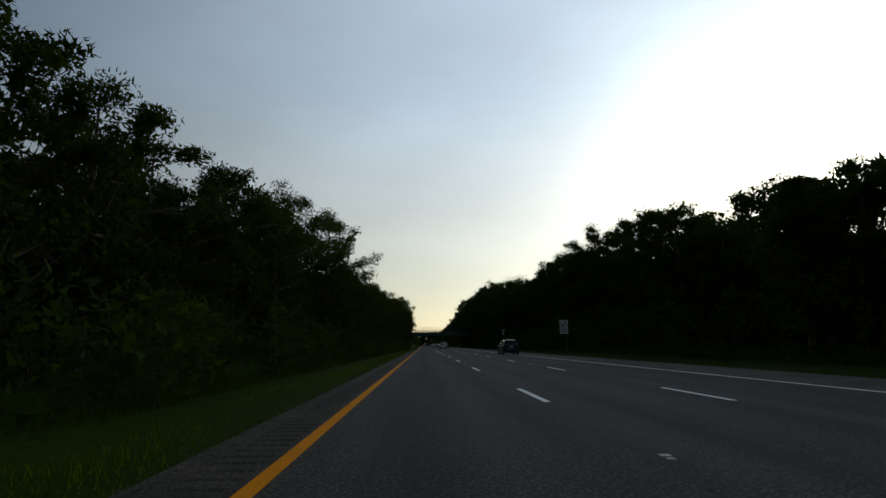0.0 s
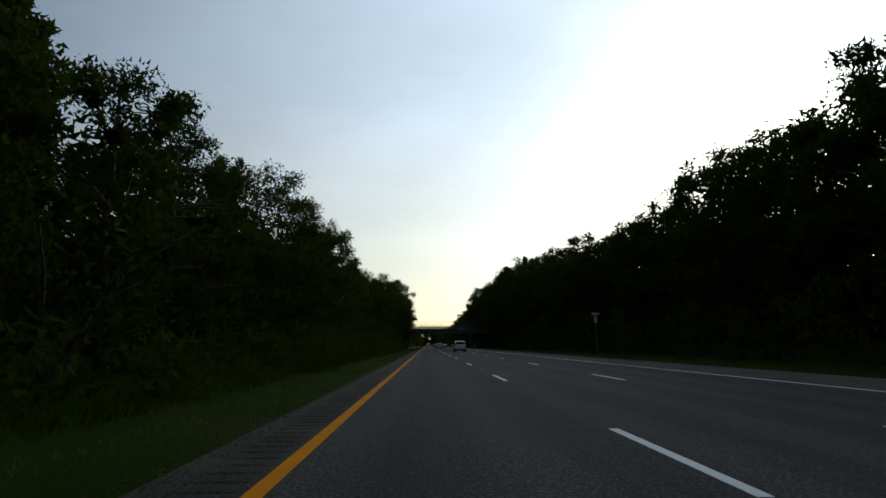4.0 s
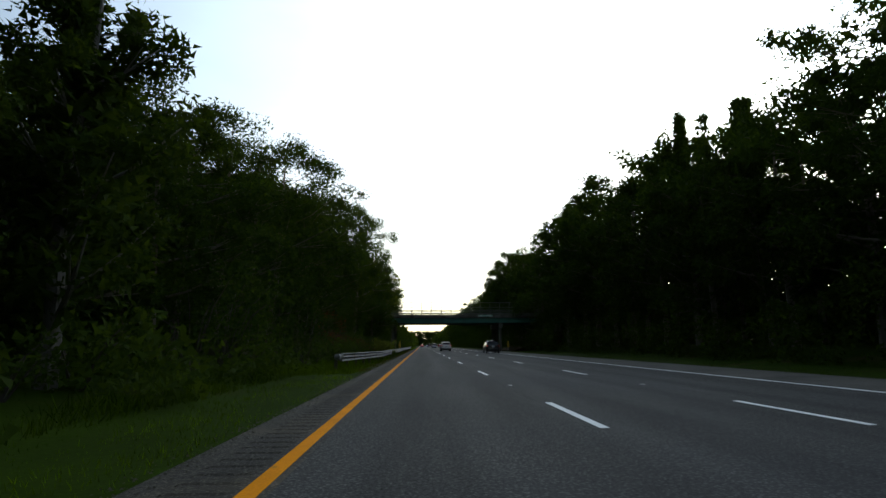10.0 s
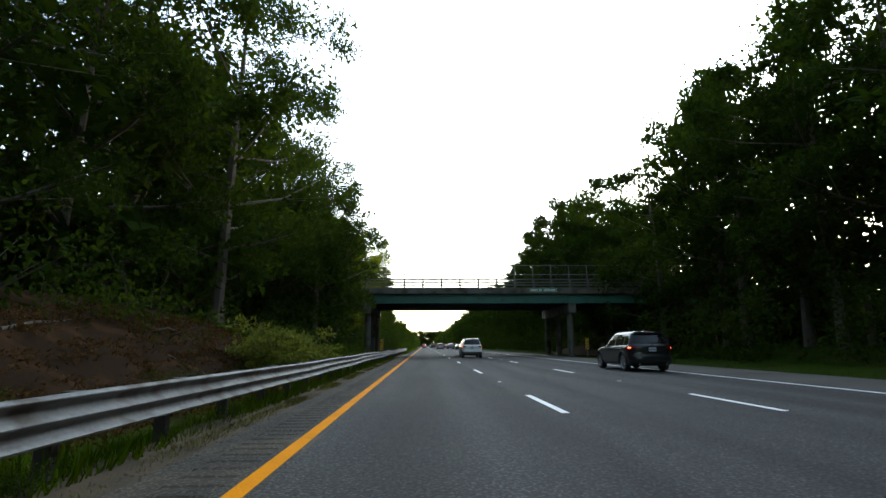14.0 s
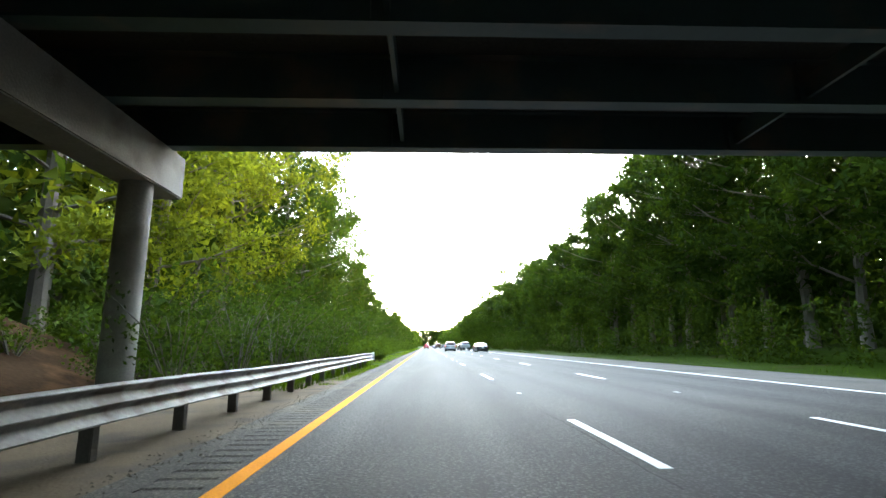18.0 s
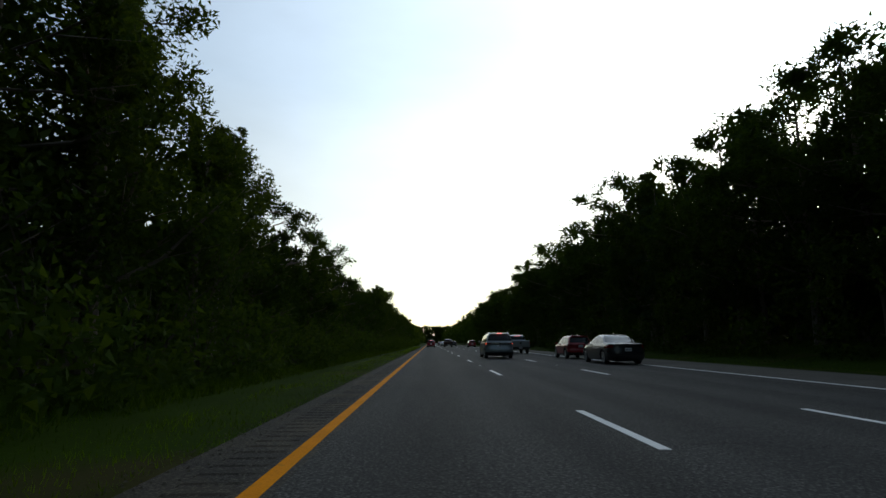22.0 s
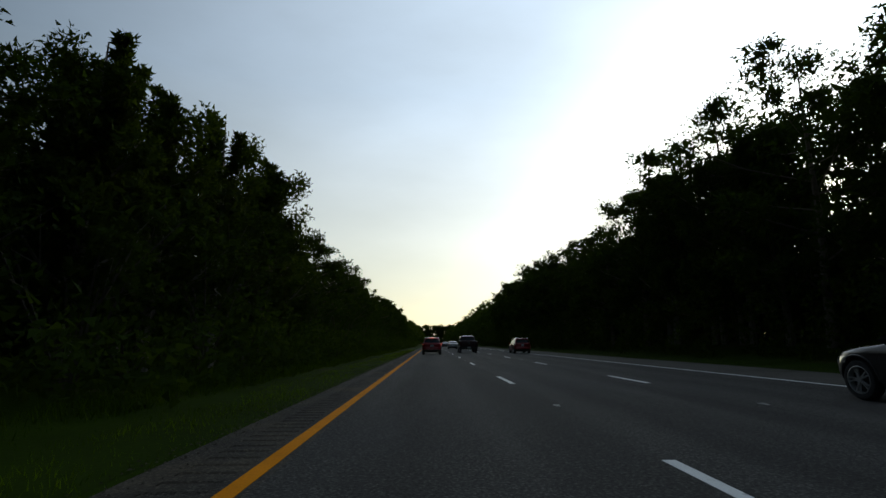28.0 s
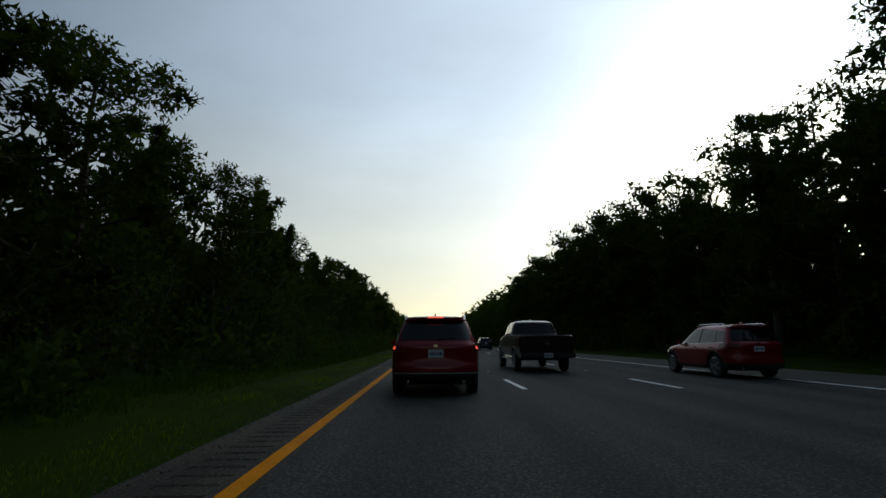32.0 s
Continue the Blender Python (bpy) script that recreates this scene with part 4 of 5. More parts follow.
for ax, s in ((-15.5, -1), (30.5, 1)):
    a, b = sorted((ax, ax + s * 9))
    part("abutment", boxes((a, b, BRIDGE0 - 1, BRIDGE1 + 1, -0.5, CLEAR - 0.02), bevel=0.03), CONCRETE, bridge)
    bm = bmesh.new()
    px = PIER_L - 1.6 if s < 0 else PIER_R + 1.6
    prism(bm, [(px, -0.5), (px, 0.05), (ax, 3.9), (ax, -0.5)], BRIDGE0 - 4, BRIDGE1 + 4)
    part("embankment", bm, LITTER, bridge, "bare brown earth slope under the end span")
    bm = bmesh.new()
    prism(bm, [(ax + s * 9, -0.5), (ax + s * 9, CLEAR + 1.1), (ax + s * 60, CLEAR + 1.0), (ax + s * 75, -0.5)], BRIDGE0 - 2, BRIDGE1 + 2)
    part("approach_bank", bm, GROUND, bridge, "grassy bank that carries the side road")
# name board on the parapet, its lettering as plain bars
board = thing("bridge_sign", "green name board with white lettering on the bridge parapet", "sign")
SX = 12.25
SIGN_LONG = 2.8
part("panel", boxes((SX, SX + SIGN_LONG, BRIDGE0 - 0.09, BRIDGE0 - 0.05, CLEAR + 1.08, CLEAR + 1.5), bevel=0.01), SIGN_GREEN, board)
part("border", boxes((SX + 0.03, SX + SIGN_LONG - 0.03, BRIDGE0 - 0.096, BRIDGE0 - 0.088, CLEAR + 1.455, CLEAR + 1.475), (SX + 0.03, SX + SIGN_LONG - 0.03, BRIDGE0 - 0.096, BRIDGE0 - 0.088, CLEAR + 1.105, CLEAR + 1.125),
     (SX + 0.03, SX + 0.05, BRIDGE0 - 0.096, BRIDGE0 - 0.088, CLEAR + 1.125, CLEAR + 1.455), (SX + SIGN_LONG - 0.05, SX + SIGN_LONG - 0.03, BRIDGE0 - 0.096, BRIDGE0 - 0.088, CLEAR + 1.125, CLEAR + 1.455)), SIGN_WHITE, board)
for a, n in ((0.13, 5), (0.95, 2), (1.42, 9)):
    for k in range(n):
        x = SX + a + 0.137 * k
        part("lettering_bar", boxes((x, x + 0.1, BRIDGE0 - 0.097, BRIDGE0 - 0.088, CLEAR + 1.2, CLEAR + 1.38), bevel=0.003), SIGN_WHITE, board)


# ---- signs ----
def object_marker(x, y, z, tilt):
    s = thing("object_marker", "yellow and black striped hazard marker by a bridge pier", "sign", "pier markers")
    part("marker_post", boxes((-0.03, 0.03, 0.0, 0.05, -1.9, 0.0)), ZINC, s)
    part("panel", boxes((-0.15, 0.15, -0.012, 0.0, -0.02, 0.92), bevel=0.003), SIGN_YELLOW, s)
    for k in range(4):
        z = 0.0 + k * 0.24
        bm = bmesh.new()
        d = 0.3 * tilt
        lo = max(z, 0.0)
        prism(bm, [(-0.148, lo + max(-d, 0)), (0.148, lo + max(d, 0)), (0.148, min(0.91, lo + max(d, 0) + 0.11)), (-0.148, min(0.91, lo + max(-d, 0) + 0.11))], -0.017, -0.0125)
        part("stripe", bm, SIGN_BLACK, s)
    s.matrix_basis = pose(x, y, z) @ Matrix.Scale(1.15, 4)
    return s


object_marker(-2.9, BRIDGE0 + 1.6, 0.78, -0.55)
object_marker(18.0, BRIDGE0 + 0.4, 1.75, 0.55)


def lettering(text, size, x, z, y, mat, parent, name="lettering"):
    cu = bpy.data.curves.new(name, "FONT")
    cu.body, cu.size, cu.align_x, cu.align_y, cu.extrude = text, size, "CENTER", "CENTER", 0.002
    ob = new(name, cu)
    cu.materials.append(mat)
    ob.parent = parent
    ob.matrix_basis = pose(x, y, z, 90, 0, 0)
    return ob


litter = thing("litter_sign", "white rectangular litter sign on two posts in the verge", "sign")
for x in (-0.3, 0.3):
    part("sign_post", boxes((x - 0.03, x + 0.03, 0.01, 0.06, -1.6, 2.0)), ZINC, litter)
part("panel", boxes((-0.52, 0.52, -0.006, 0.006, 1.95, 3.05), bevel=0.003), SIGN_WHITE, litter)
part("lower_panel", boxes((-0.52, 0.52, -0.006, 0.006, 1.3, 1.92), bevel=0.003), SIGN_WHITE, litter)
bm = bmesh.new()
n = 28
ring = [[bm.verts.new((r * math.cos(k * math.tau / n), -0.0105, 2.5 + r * 1.12 * math.sin(k * math.tau / n))) for k in range(n)] for r in (0.43, 0.36)]
for k in range(n):
    bm.faces.new((ring[0][k], ring[0][(k + 1) % n], ring[1][(k + 1) % n], ring[1][k]))
part("ban_ring", bm, SIGN_BLACK, litter)
bm = bmesh.new()
prism(bm, [(-0.30, 2.22), (-0.25, 2.17), (0.30, 2.76), (0.25, 2.81)], -0.011, -0.008)
part("ban_bar", bm, SIGN_BLACK, litter)
part("symbol", boxes((-0.16, 0.12, -0.010, -0.007, 2.28, 2.5), (-0.05, 0.16, -0.010, -0.007, 2.5, 2.66), (-0.2, -0.1, -0.010, -0.007, 2.52, 2.6)), SIGN_BLACK, litter)
for z, w in ((1.71, 0.42), (1.47, 0.38)):
    part("lettering_bar", boxes((-w, -0.22, -0.010, -0.007, z, z + 0.13), (-0.16, w, -0.010, -0.007, z, z + 0.13)), SIGN_BLACK, litter)
litter.matrix_basis = pose(19.75, 67.0, 1.2, 0, 0, -10)

one_way = thing("one_way_sign", "black one way arrow sign above a small white sign", "sign")
part("sign_post", boxes((-0.03, 0.03, 0.0, 0.05, -1.1, 3.5)), ZINC, one_way)
part("panel", boxes((-0.46, 0.46, -0.012, 0.0, 3.05, 3.42), bevel=0.003), SIGN_BLACK, one_way)
bm = bmesh.new()
prism(bm, [(-0.42, 3.235), (-0.24, 3.38), (-0.24, 3.33), (0.42, 3.33), (0.42, 3.14), (-0.24, 3.14), (-0.24, 3.09)], -0.016, -0.0125)
part("arrow", bm, SIGN_WHITE, one_way)
lettering("ONE WAY", 0.15, 0.09, 3.235, -0.0175, SIGN_BLACK, one_way)
part("lower_panel", boxes((-0.15, 0.15, -0.012, 0.0, 2.42, 3.0), bevel=0.003), SIGN_WHITE, one_way)
for z in (2.78, 2.56):
    part("lettering_bar", boxes((-0.1, 0.1, -0.016, -0.0125, z, z + 0.11)), SIGN_BLACK, one_way)
one_way.matrix_basis = pose(17.35, 103.4, 0.72, 0, 0, 12)


# ---- vehicles: the rear end at y 0, facing +y ----
def paint(name, base, metal=0.4, rough=0.35):
    m = material(name, base, rough=rough, metal=metal, vary=0.06, scale=1.5, fine=400, bump=0.0, coat=0.7, spec=0.3)
    m.node_tree.nodes["Principled BSDF"].inputs["Coat Roughness"].default_value = 0.04
    return m


RUBBER = material("tyre_rubber", (0.018, 0.018, 0.018), rough=0.9, vary=0.3, scale=6, fine=60, bump=0.3)
ALLOY = material("alloy_rim", (0.3, 0.3, 0.3), rough=0.3, metal=0.35, vary=0.15, scale=5, fine=40, bump=0.0)
TRIM = material("black_trim", (0.015, 0.015, 0.016), rough=0.55, vary=0.2, scale=4, fine=80, bump=0.1)
CHROME = material("chrome", (0.6, 0.6, 0.6), rough=0.15, metal=1.0, vary=0.05, bump=0.0)
INSIDE = material("cabin_trim", (0.03, 0.03, 0.032), rough=0.85, vary=0.2, scale=4, fine=60, bump=0.2)
PLATE = material("plate_white", (0.6, 0.62, 0.63), rough=0.4, vary=0.08, bump=0.0)
PLATE_INK = material("plate_ink", (0.06, 0.07, 0.2), rough=0.5, vary=0.1, bump=0.0)
GLASS = material("tinted_glass", (0.006, 0.007, 0.008), rough=0.03, vary=0.1, bump=0.0, spec=0.5)
GLASS.node_tree.nodes["Principled BSDF"].inputs["Transmission Weight"].default_value = 0.25
TAIL = material("tail_lens", (0.11, 0.004, 0.005), rough=0.2, vary=0.1, bump=0.0, coat=0.2, spec=0.3)
TAIL_LIT = lamp_material("lit_tail_lens", (1.0, 0.13, 0.08), 1.3)
HEAD = material("head_lens", (0.55, 0.56, 0.56), rough=0.1, metal=0.5, vary=0.1, bump=0.0, coat=1.0)

# outlines by height: rear end, front end, half width, corner radius behind and in front
BODIES = {
    "suv": dict(L=4.7, H=1.68, wheel=0.372, axles=(0.93, 3.78), clad=0.37,
        rear=[(0.26, 0.20), (0.34, 0.06), (0.46, 0.0), (0.62, 0.0), (0.70, 0.035), (0.82, 0.045), (0.98, 0.03), (1.06, 0.05), (1.12, 0.10), (1.3, 0.19), (1.52, 0.30), (1.555, 0.31), (1.575, 0.17), (1.62, 0.19), (1.65, 0.40), (1.668, 0.75), (1.68, 1.3)],
        front=[(0.26, 4.45), (0.36, 4.62), (0.5, 4.69), (0.66, 4.7), (0.78, 4.66), (0.88, 4.52), (0.95, 4.25), (1.0, 3.88), (1.045, 3.46), (1.08, 3.32), (1.3, 2.98), (1.5, 2.63), (1.57, 2.46), (1.62, 2.24), (1.65, 2.0), (1.668, 1.8), (1.68, 1.5)],
        half=[(0.26, 0.87), (0.36, 0.915), (0.5, 0.93), (0.7, 0.94), (0.86, 0.945), (0.94, 0.93), (1.02, 0.90), (1.08, 0.868), (1.3, 0.80), (1.5, 0.725), (1.57, 0.69), (1.62, 0.63), (1.65, 0.52), (1.668, 0.36), (1.68, 0.02)],
        back_r=[(0.26, 0.4), (0.7, 0.46), (1.05, 0.42), (1.15, 0.34), (1.5, 0.3), (1.68, 0.3)], nose_r=[(0.26, 0.8), (0.8, 0.95), (1.04, 0.7), (1.1, 0.5), (1.5, 0.42), (1.68, 0.3)],
        belt=(1.10, 1.03), eaves=(1.43, 1.545, 1.47), panes=[(0.42, 0.56, 0.86, 0.93), (0.92, 0.98, 1.78, 1.76), (1.88, 1.85, 3.12, 2.50)], screen=(1.135, 1.515, 0.66),
        lamp=(0.34, 1.06, 0.955, 1.03, 0.89, 1.055), seats=(1.35, 2.45)),
    "van": dict(L=5.17, H=1.765, wheel=0.362, axles=(1.02, 4.08), clad=0.25,
        rear=[(0.2, 0.26), (0.32, 0.08), (0.45, 0.0), (0.62, 0.0), (0.78, 0.06), (0.92, 0.09), (1.0, 0.05), (1.09, 0.05), (1.15, 0.11), (1.4, 0.2), (1.62, 0.29), (1.645, 0.3), (1.665, 0.15), (1.71, 0.18), (1.74, 0.45), (1.755, 0.8), (1.765, 1.3)],
        front=[(0.2, 4.9), (0.35, 5.1), (0.55, 5.17), (0.7, 5.13), (0.84, 5.0), (0.95, 4.7), (1.03, 4.3), (1.08, 4.02), (1.3, 3.58), (1.5, 3.14), (1.62, 2.82), (1.69, 2.48), (1.735, 2.1), (1.755, 1.85), (1.765, 1.5)],
        half=[(0.2, 0.92), (0.32, 0.97), (0.5, 0.99), (0.75, 0.985), (0.9, 0.995), (1.0, 0.975), (1.1, 0.94), (1.35, 0.87), (1.58, 0.79), (1.66, 0.74), (1.71, 0.66), (1.74, 0.53), (1.755, 0.36), (1.765, 0.02)],
        back_r=[(0.2, 0.45), (0.8, 0.52), (1.1, 0.42), (1.2, 0.34), (1.765, 0.3)], nose_r=[(0.2, 0.9), (0.9, 1.1), (1.1, 0.6), (1.6, 0.45), (1.765, 0.3)],
        belt=(1.16, 1.09), eaves=(1.54, 1.63, 1.55), panes=[(0.46, 0.56, 1.12, 1.12), (1.2, 1.2, 2.3, 2.3), (2.38, 2.36, 3.78, 3.0)], screen=(1.2, 1.6, 0.7),
        lamp=(0.3, 1.09, 1.0, 1.03, 0.94, 1.075), seats=(1.6, 2.75)),
    "sedan": dict(L=4.88, H=1.45, wheel=0.345, axles=(0.98, 3.8), clad=0.22,
        rear=[(0.18, 0.2), (0.3, 0.05), (0.45, 0.0), (0.6, 0.01), (0.78, 0.05), (0.9, 0.05), (0.965, 0.03), (0.985, 0.10), (1.0, 0.36), (1.02, 0.66), (1.1, 0.85), (1.25, 1.15), (1.36, 1.42), (1.41, 1.64), (1.438, 1.95), (1.45, 2.3)],
        front=[(0.18, 4.65), (0.35, 4.84), (0.52, 4.88), (0.66, 4.84), (0.77, 4.65), (0.86, 4.3), (0.92, 3.92), (0.965, 3.6), (1.1, 3.32), (1.25, 3.0), (1.36, 2.74), (1.41, 2.58), (1.438, 2.46), (1.45, 2.4)],
        half=[(0.18, 0.85), (0.3, 0.9), (0.55, 0.925), (0.75, 0.92), (0.88, 0.90), (0.96, 0.86), (1.02, 0.83), (1.12, 0.79), (1.25, 0.72), (1.36, 0.64), (1.41, 0.57), (1.438, 0.42), (1.45, 0.02)],
        back_r=[(0.18, 0.5), (0.9, 0.5), (1.0, 0.42), (1.05, 0.36), (1.45, 0.3)], nose_r=[(0.18, 0.9), (0.8, 1.1), (0.96, 0.6), (1.4, 0.4), (1.45, 0.05)],
        belt=(0.985, 0.93), eaves=(1.22, 1.375, 1.3), panes=[(0.98, 1.5, 2.0, 1.98), (2.08, 2.06, 3.36, 2.72)], screen=(1.03, 1.345, 0.74),
        lamp=(0.45, 1.07, 0.79, 0.9, 0.77, 0.92), seats=(1.7, 2.7)),
    "pickup": dict(L=5.9, H=1.95, wheel=0.41, axles=(1.3, 4.95), clad=0.45,
        rear=[(0.5, 0.08), (0.62, 0.0), (0.8, 0.0), (1.1, 0.01), (1.28, 0.02), (1.315, 0.05), (1.335, 1.98), (1.4, 2.02), (1.75, 2.14), (1.84, 2.17), (1.89, 2.3), (1.925, 2.55), (1.945, 2.85)],
        front=[(0.5, 5.66), (0.62, 5.8), (0.85, 5.88), (1.02, 5.85), (1.12, 5.68), (1.2, 5.2), (1.27, 4.6), (1.335, 4.32), (1.4, 4.22), (1.75, 3.78), (1.84, 3.6), (1.89, 3.4), (1.925, 3.2), (1.945, 3.0)],
        half=[(0.5, 0.95), (0.62, 1.0), (0.9, 1.03), (1.2, 1.02), (1.315, 0.995), (1.335, 0.93), (1.4, 0.915), (1.75, 0.81), (1.84, 0.76), (1.89, 0.66), (1.925, 0.48), (1.945, 0.02)],
        back_r=[(0.5, 0.14), (1.3, 0.16), (1.34, 0.25), (1.95, 0.3)], nose_r=[(0.5, 0.6), (1.1, 0.8), (1.34, 0.5), (1.95, 0.15)],
        belt=(1.37, 1.36), eaves=(1.75, 1.79, 1.72), panes=[(2.22, 2.3, 3.04, 3.02), (3.12, 3.1, 4.1, 3.62)], screen=(1.42, 1.76, 0.7),
        lamp=(0.82, 1.012, 0.93, 1.24, 0.93, 1.24), seats=(3.0,)),
}
QS = [0.0, 0.03, 0.1, 0.2, 0.32, 0.45, 0.58, 0.7, 0.8, 0.9] + [1 + i / 34 for i in range(35)] + [2 + q for q in (0.1, 0.2, 0.32, 0.46, 0.6, 0.74, 0.86, 0.95, 1.0)]


PROFILES = {}


def ring(sp, z):
    """Rear end, front end, half width and the two corner radii of the outline at height z."""
    key = (sp["L"], round(z, 5))
    if key not in PROFILES:
        yr, yf, w, rr, rf = (float(np.interp(z, [a for a, _ in sp[k]], [b for _, b in sp[k]])) for k in ("rear", "front", "half", "back_r", "nose_r"))
        PROFILES[key] = yr, yf, w, min(rr, (yf - yr) * 0.4), min(rf, (yf - yr) * 0.4)
    return PROFILES[key]


def body_point(sp, q, z):
    """A point of the skin: q runs from the middle of the rear (0) over the corner (1) and the side (2) to the middle of the nose (3); below 0 on the other side."""
    yr, yf, w, rr, rf = ring(sp, z)
    a = abs(q)
    if a <= 1:
        t = a * math.pi / 2
        x, y = w * math.sin(t) ** 0.6, yr + rr * (1 - max(math.cos(t), 0.0) ** 0.6)
    elif a <= 2:
        x, y = w, yr + rr + (a - 1) * (yf - rf - yr - rr)
    else:
        t = max(0.0, 3 - a) * math.pi / 2
        x, y = w * math.sin(t) ** 0.72, yf - rf * (1 - max(math.cos(t), 0.0) ** 0.72)
    x *= 1 - 0.055 * (2 * y / sp["L"] - 1) ** 2
    return Vector((x if q >= 0 else -x, y, z))


def at_length(sp, y, z):
    """The q at which the skin at height z is y metres from the tail."""
    yr, yf, w, rr, rf = ring(sp, z)
    if y < yr + rr:
        return math.acos(min(1.0, max(0.0, 1 - (y - yr) / rr)) ** (1 / 0.6)) * 2 / math.pi
    if y <= yf - rf:
        return 1 + (y - yr - rr) / (yf - rf - yr - rr)
    return 3 - math.acos(min(1.0, max(0.0, 1 - (yf - y) / rf)) ** (1 / 0.72)) * 2 / math.pi


def panel(sp, q0, q1, lo, hi, off=0.004, cols=10, rows=5, side=1, soft=0.0):
    """A skin panel between two q limits (functions of height) and two heights (functions of the share along it), set proud by off."""
    bm = bmesh.new()
    grid = []
    for j in range(rows + 1):
        line = []
        for i in range(cols + 1):
            a, b = i / cols, j / rows
            if soft:
                a = 0.5 + (a - 0.5) * (1 - soft * abs(2 * b - 1) ** 6)
            z = lo(a) + (hi(a) - lo(a)) * b
            q = q0(z) + (q1(z) - q0(z)) * a
            e = 0.02
            p = body_point(sp, q, z)
            n = (body_point(sp, q + e, z) - body_point(sp, q - e, z)).cross(body_point(sp, q, z + e) - body_point(sp, q, z - e))
            p += n.normalized() * off
            line.append(bm.verts.new((p.x * side, p.y, p.z)))
        grid.append(line)
    for r0, r1 in zip(grid, grid[1:]):
        for i in range(cols):
            bm.faces.new((r0[i], r0[i + 1], r1[i + 1], r1[i]) if side > 0 else (r0[i], r1[i], r1[i + 1], r0[i + 1]))
    return bm


def const(v):
    return lambda *_: v


def between(*vs):
    return lambda a: float(np.interp(a, [i / (len(vs) - 1) for i in range(len(vs))], vs))


def wheel(parent, x, y, r, out):
    w = new("wheel")
    w.parent = parent
    w.location = (x, y, r)
    bm = bmesh.new()
    prof = [(-0.11, 0.68), (-0.12, 0.80), (-0.11, 0.93), (-0.07, 0.99), (0.0, 1.0), (0.07, 0.99), (0.11, 0.93), (0.12, 0.80), (0.11, 0.68)]
    n = 30
    rings = [[bm.verts.new((px, r * pr * math.cos(k * math.tau / n), r * pr * math.sin(k * math.tau / n))) for k in range(n)] for px, pr in prof]
    for a, b in zip(rings, rings[1:]):
        for k in range(n):
            bm.faces.new((a[k], a[(k + 1) % n], b[(k + 1) % n], b[k]))
    bmesh.ops.recalc_face_normals(bm, faces=bm.faces[:])
    part("tyre", bm, RUBBER, w, smooth=True)
    bm = bmesh.new()
    s = out
    rim = [[bm.verts.new((s * px, r * pr * math.cos(k * math.tau / n), r * pr * math.sin(k * math.tau / n))) for k in range(n)] for px, pr in ((0.112, 0.70), (0.117, 0.66), (0.08, 0.63), (0.02, 0.61))]
    for a, b in zip(rim, rim[1:]):
        for k in range(n):
            bm.faces.new((a[k], a[(k + 1) % n], b[(k + 1) % n], b[k]))
    for k in range(5):
        t0 = k * math.tau / 5
        for d in (-0.17, 0.17):
            v = []
            for px in (0.108, 0.075):
                for rr, wd in ((0.08, 0.045), (0.645, 0.03)):
                    a = t0 + d * (rr / 0.64)
                    for q in (-wd, wd):
                        v.append(bm.verts.new((s * (px if rr < 0.5 else px - 0.012), r * (rr * math.cos(a) - q * math.sin(a)), r * (rr * math.sin(a) + q * math.cos(a)))))
            for f in ((0, 1, 3, 2), (0, 2, 6, 4), (1, 5, 7, 3)):
                bm.faces.new([v[i] for i in f])
    hub = [bm.verts.new((s * 0.112, r * 0.15 * math.cos(k * math.tau / 12), r * 0.15 * math.sin(k * math.tau / 12))) for k in range(12)]
    bm.faces.new(hub)
    part("rim", bm, ALLOY, w)
    bm = bmesh.new()
    bm.faces.new([bm.verts.new((s * 0.02, r * 0.63 * math.cos(k * math.tau / 20), r * 0.63 * math.sin(k * math.tau / 20))) for k in range(20)])
    part("brake_disc", bm, TRIM, w)
    return w


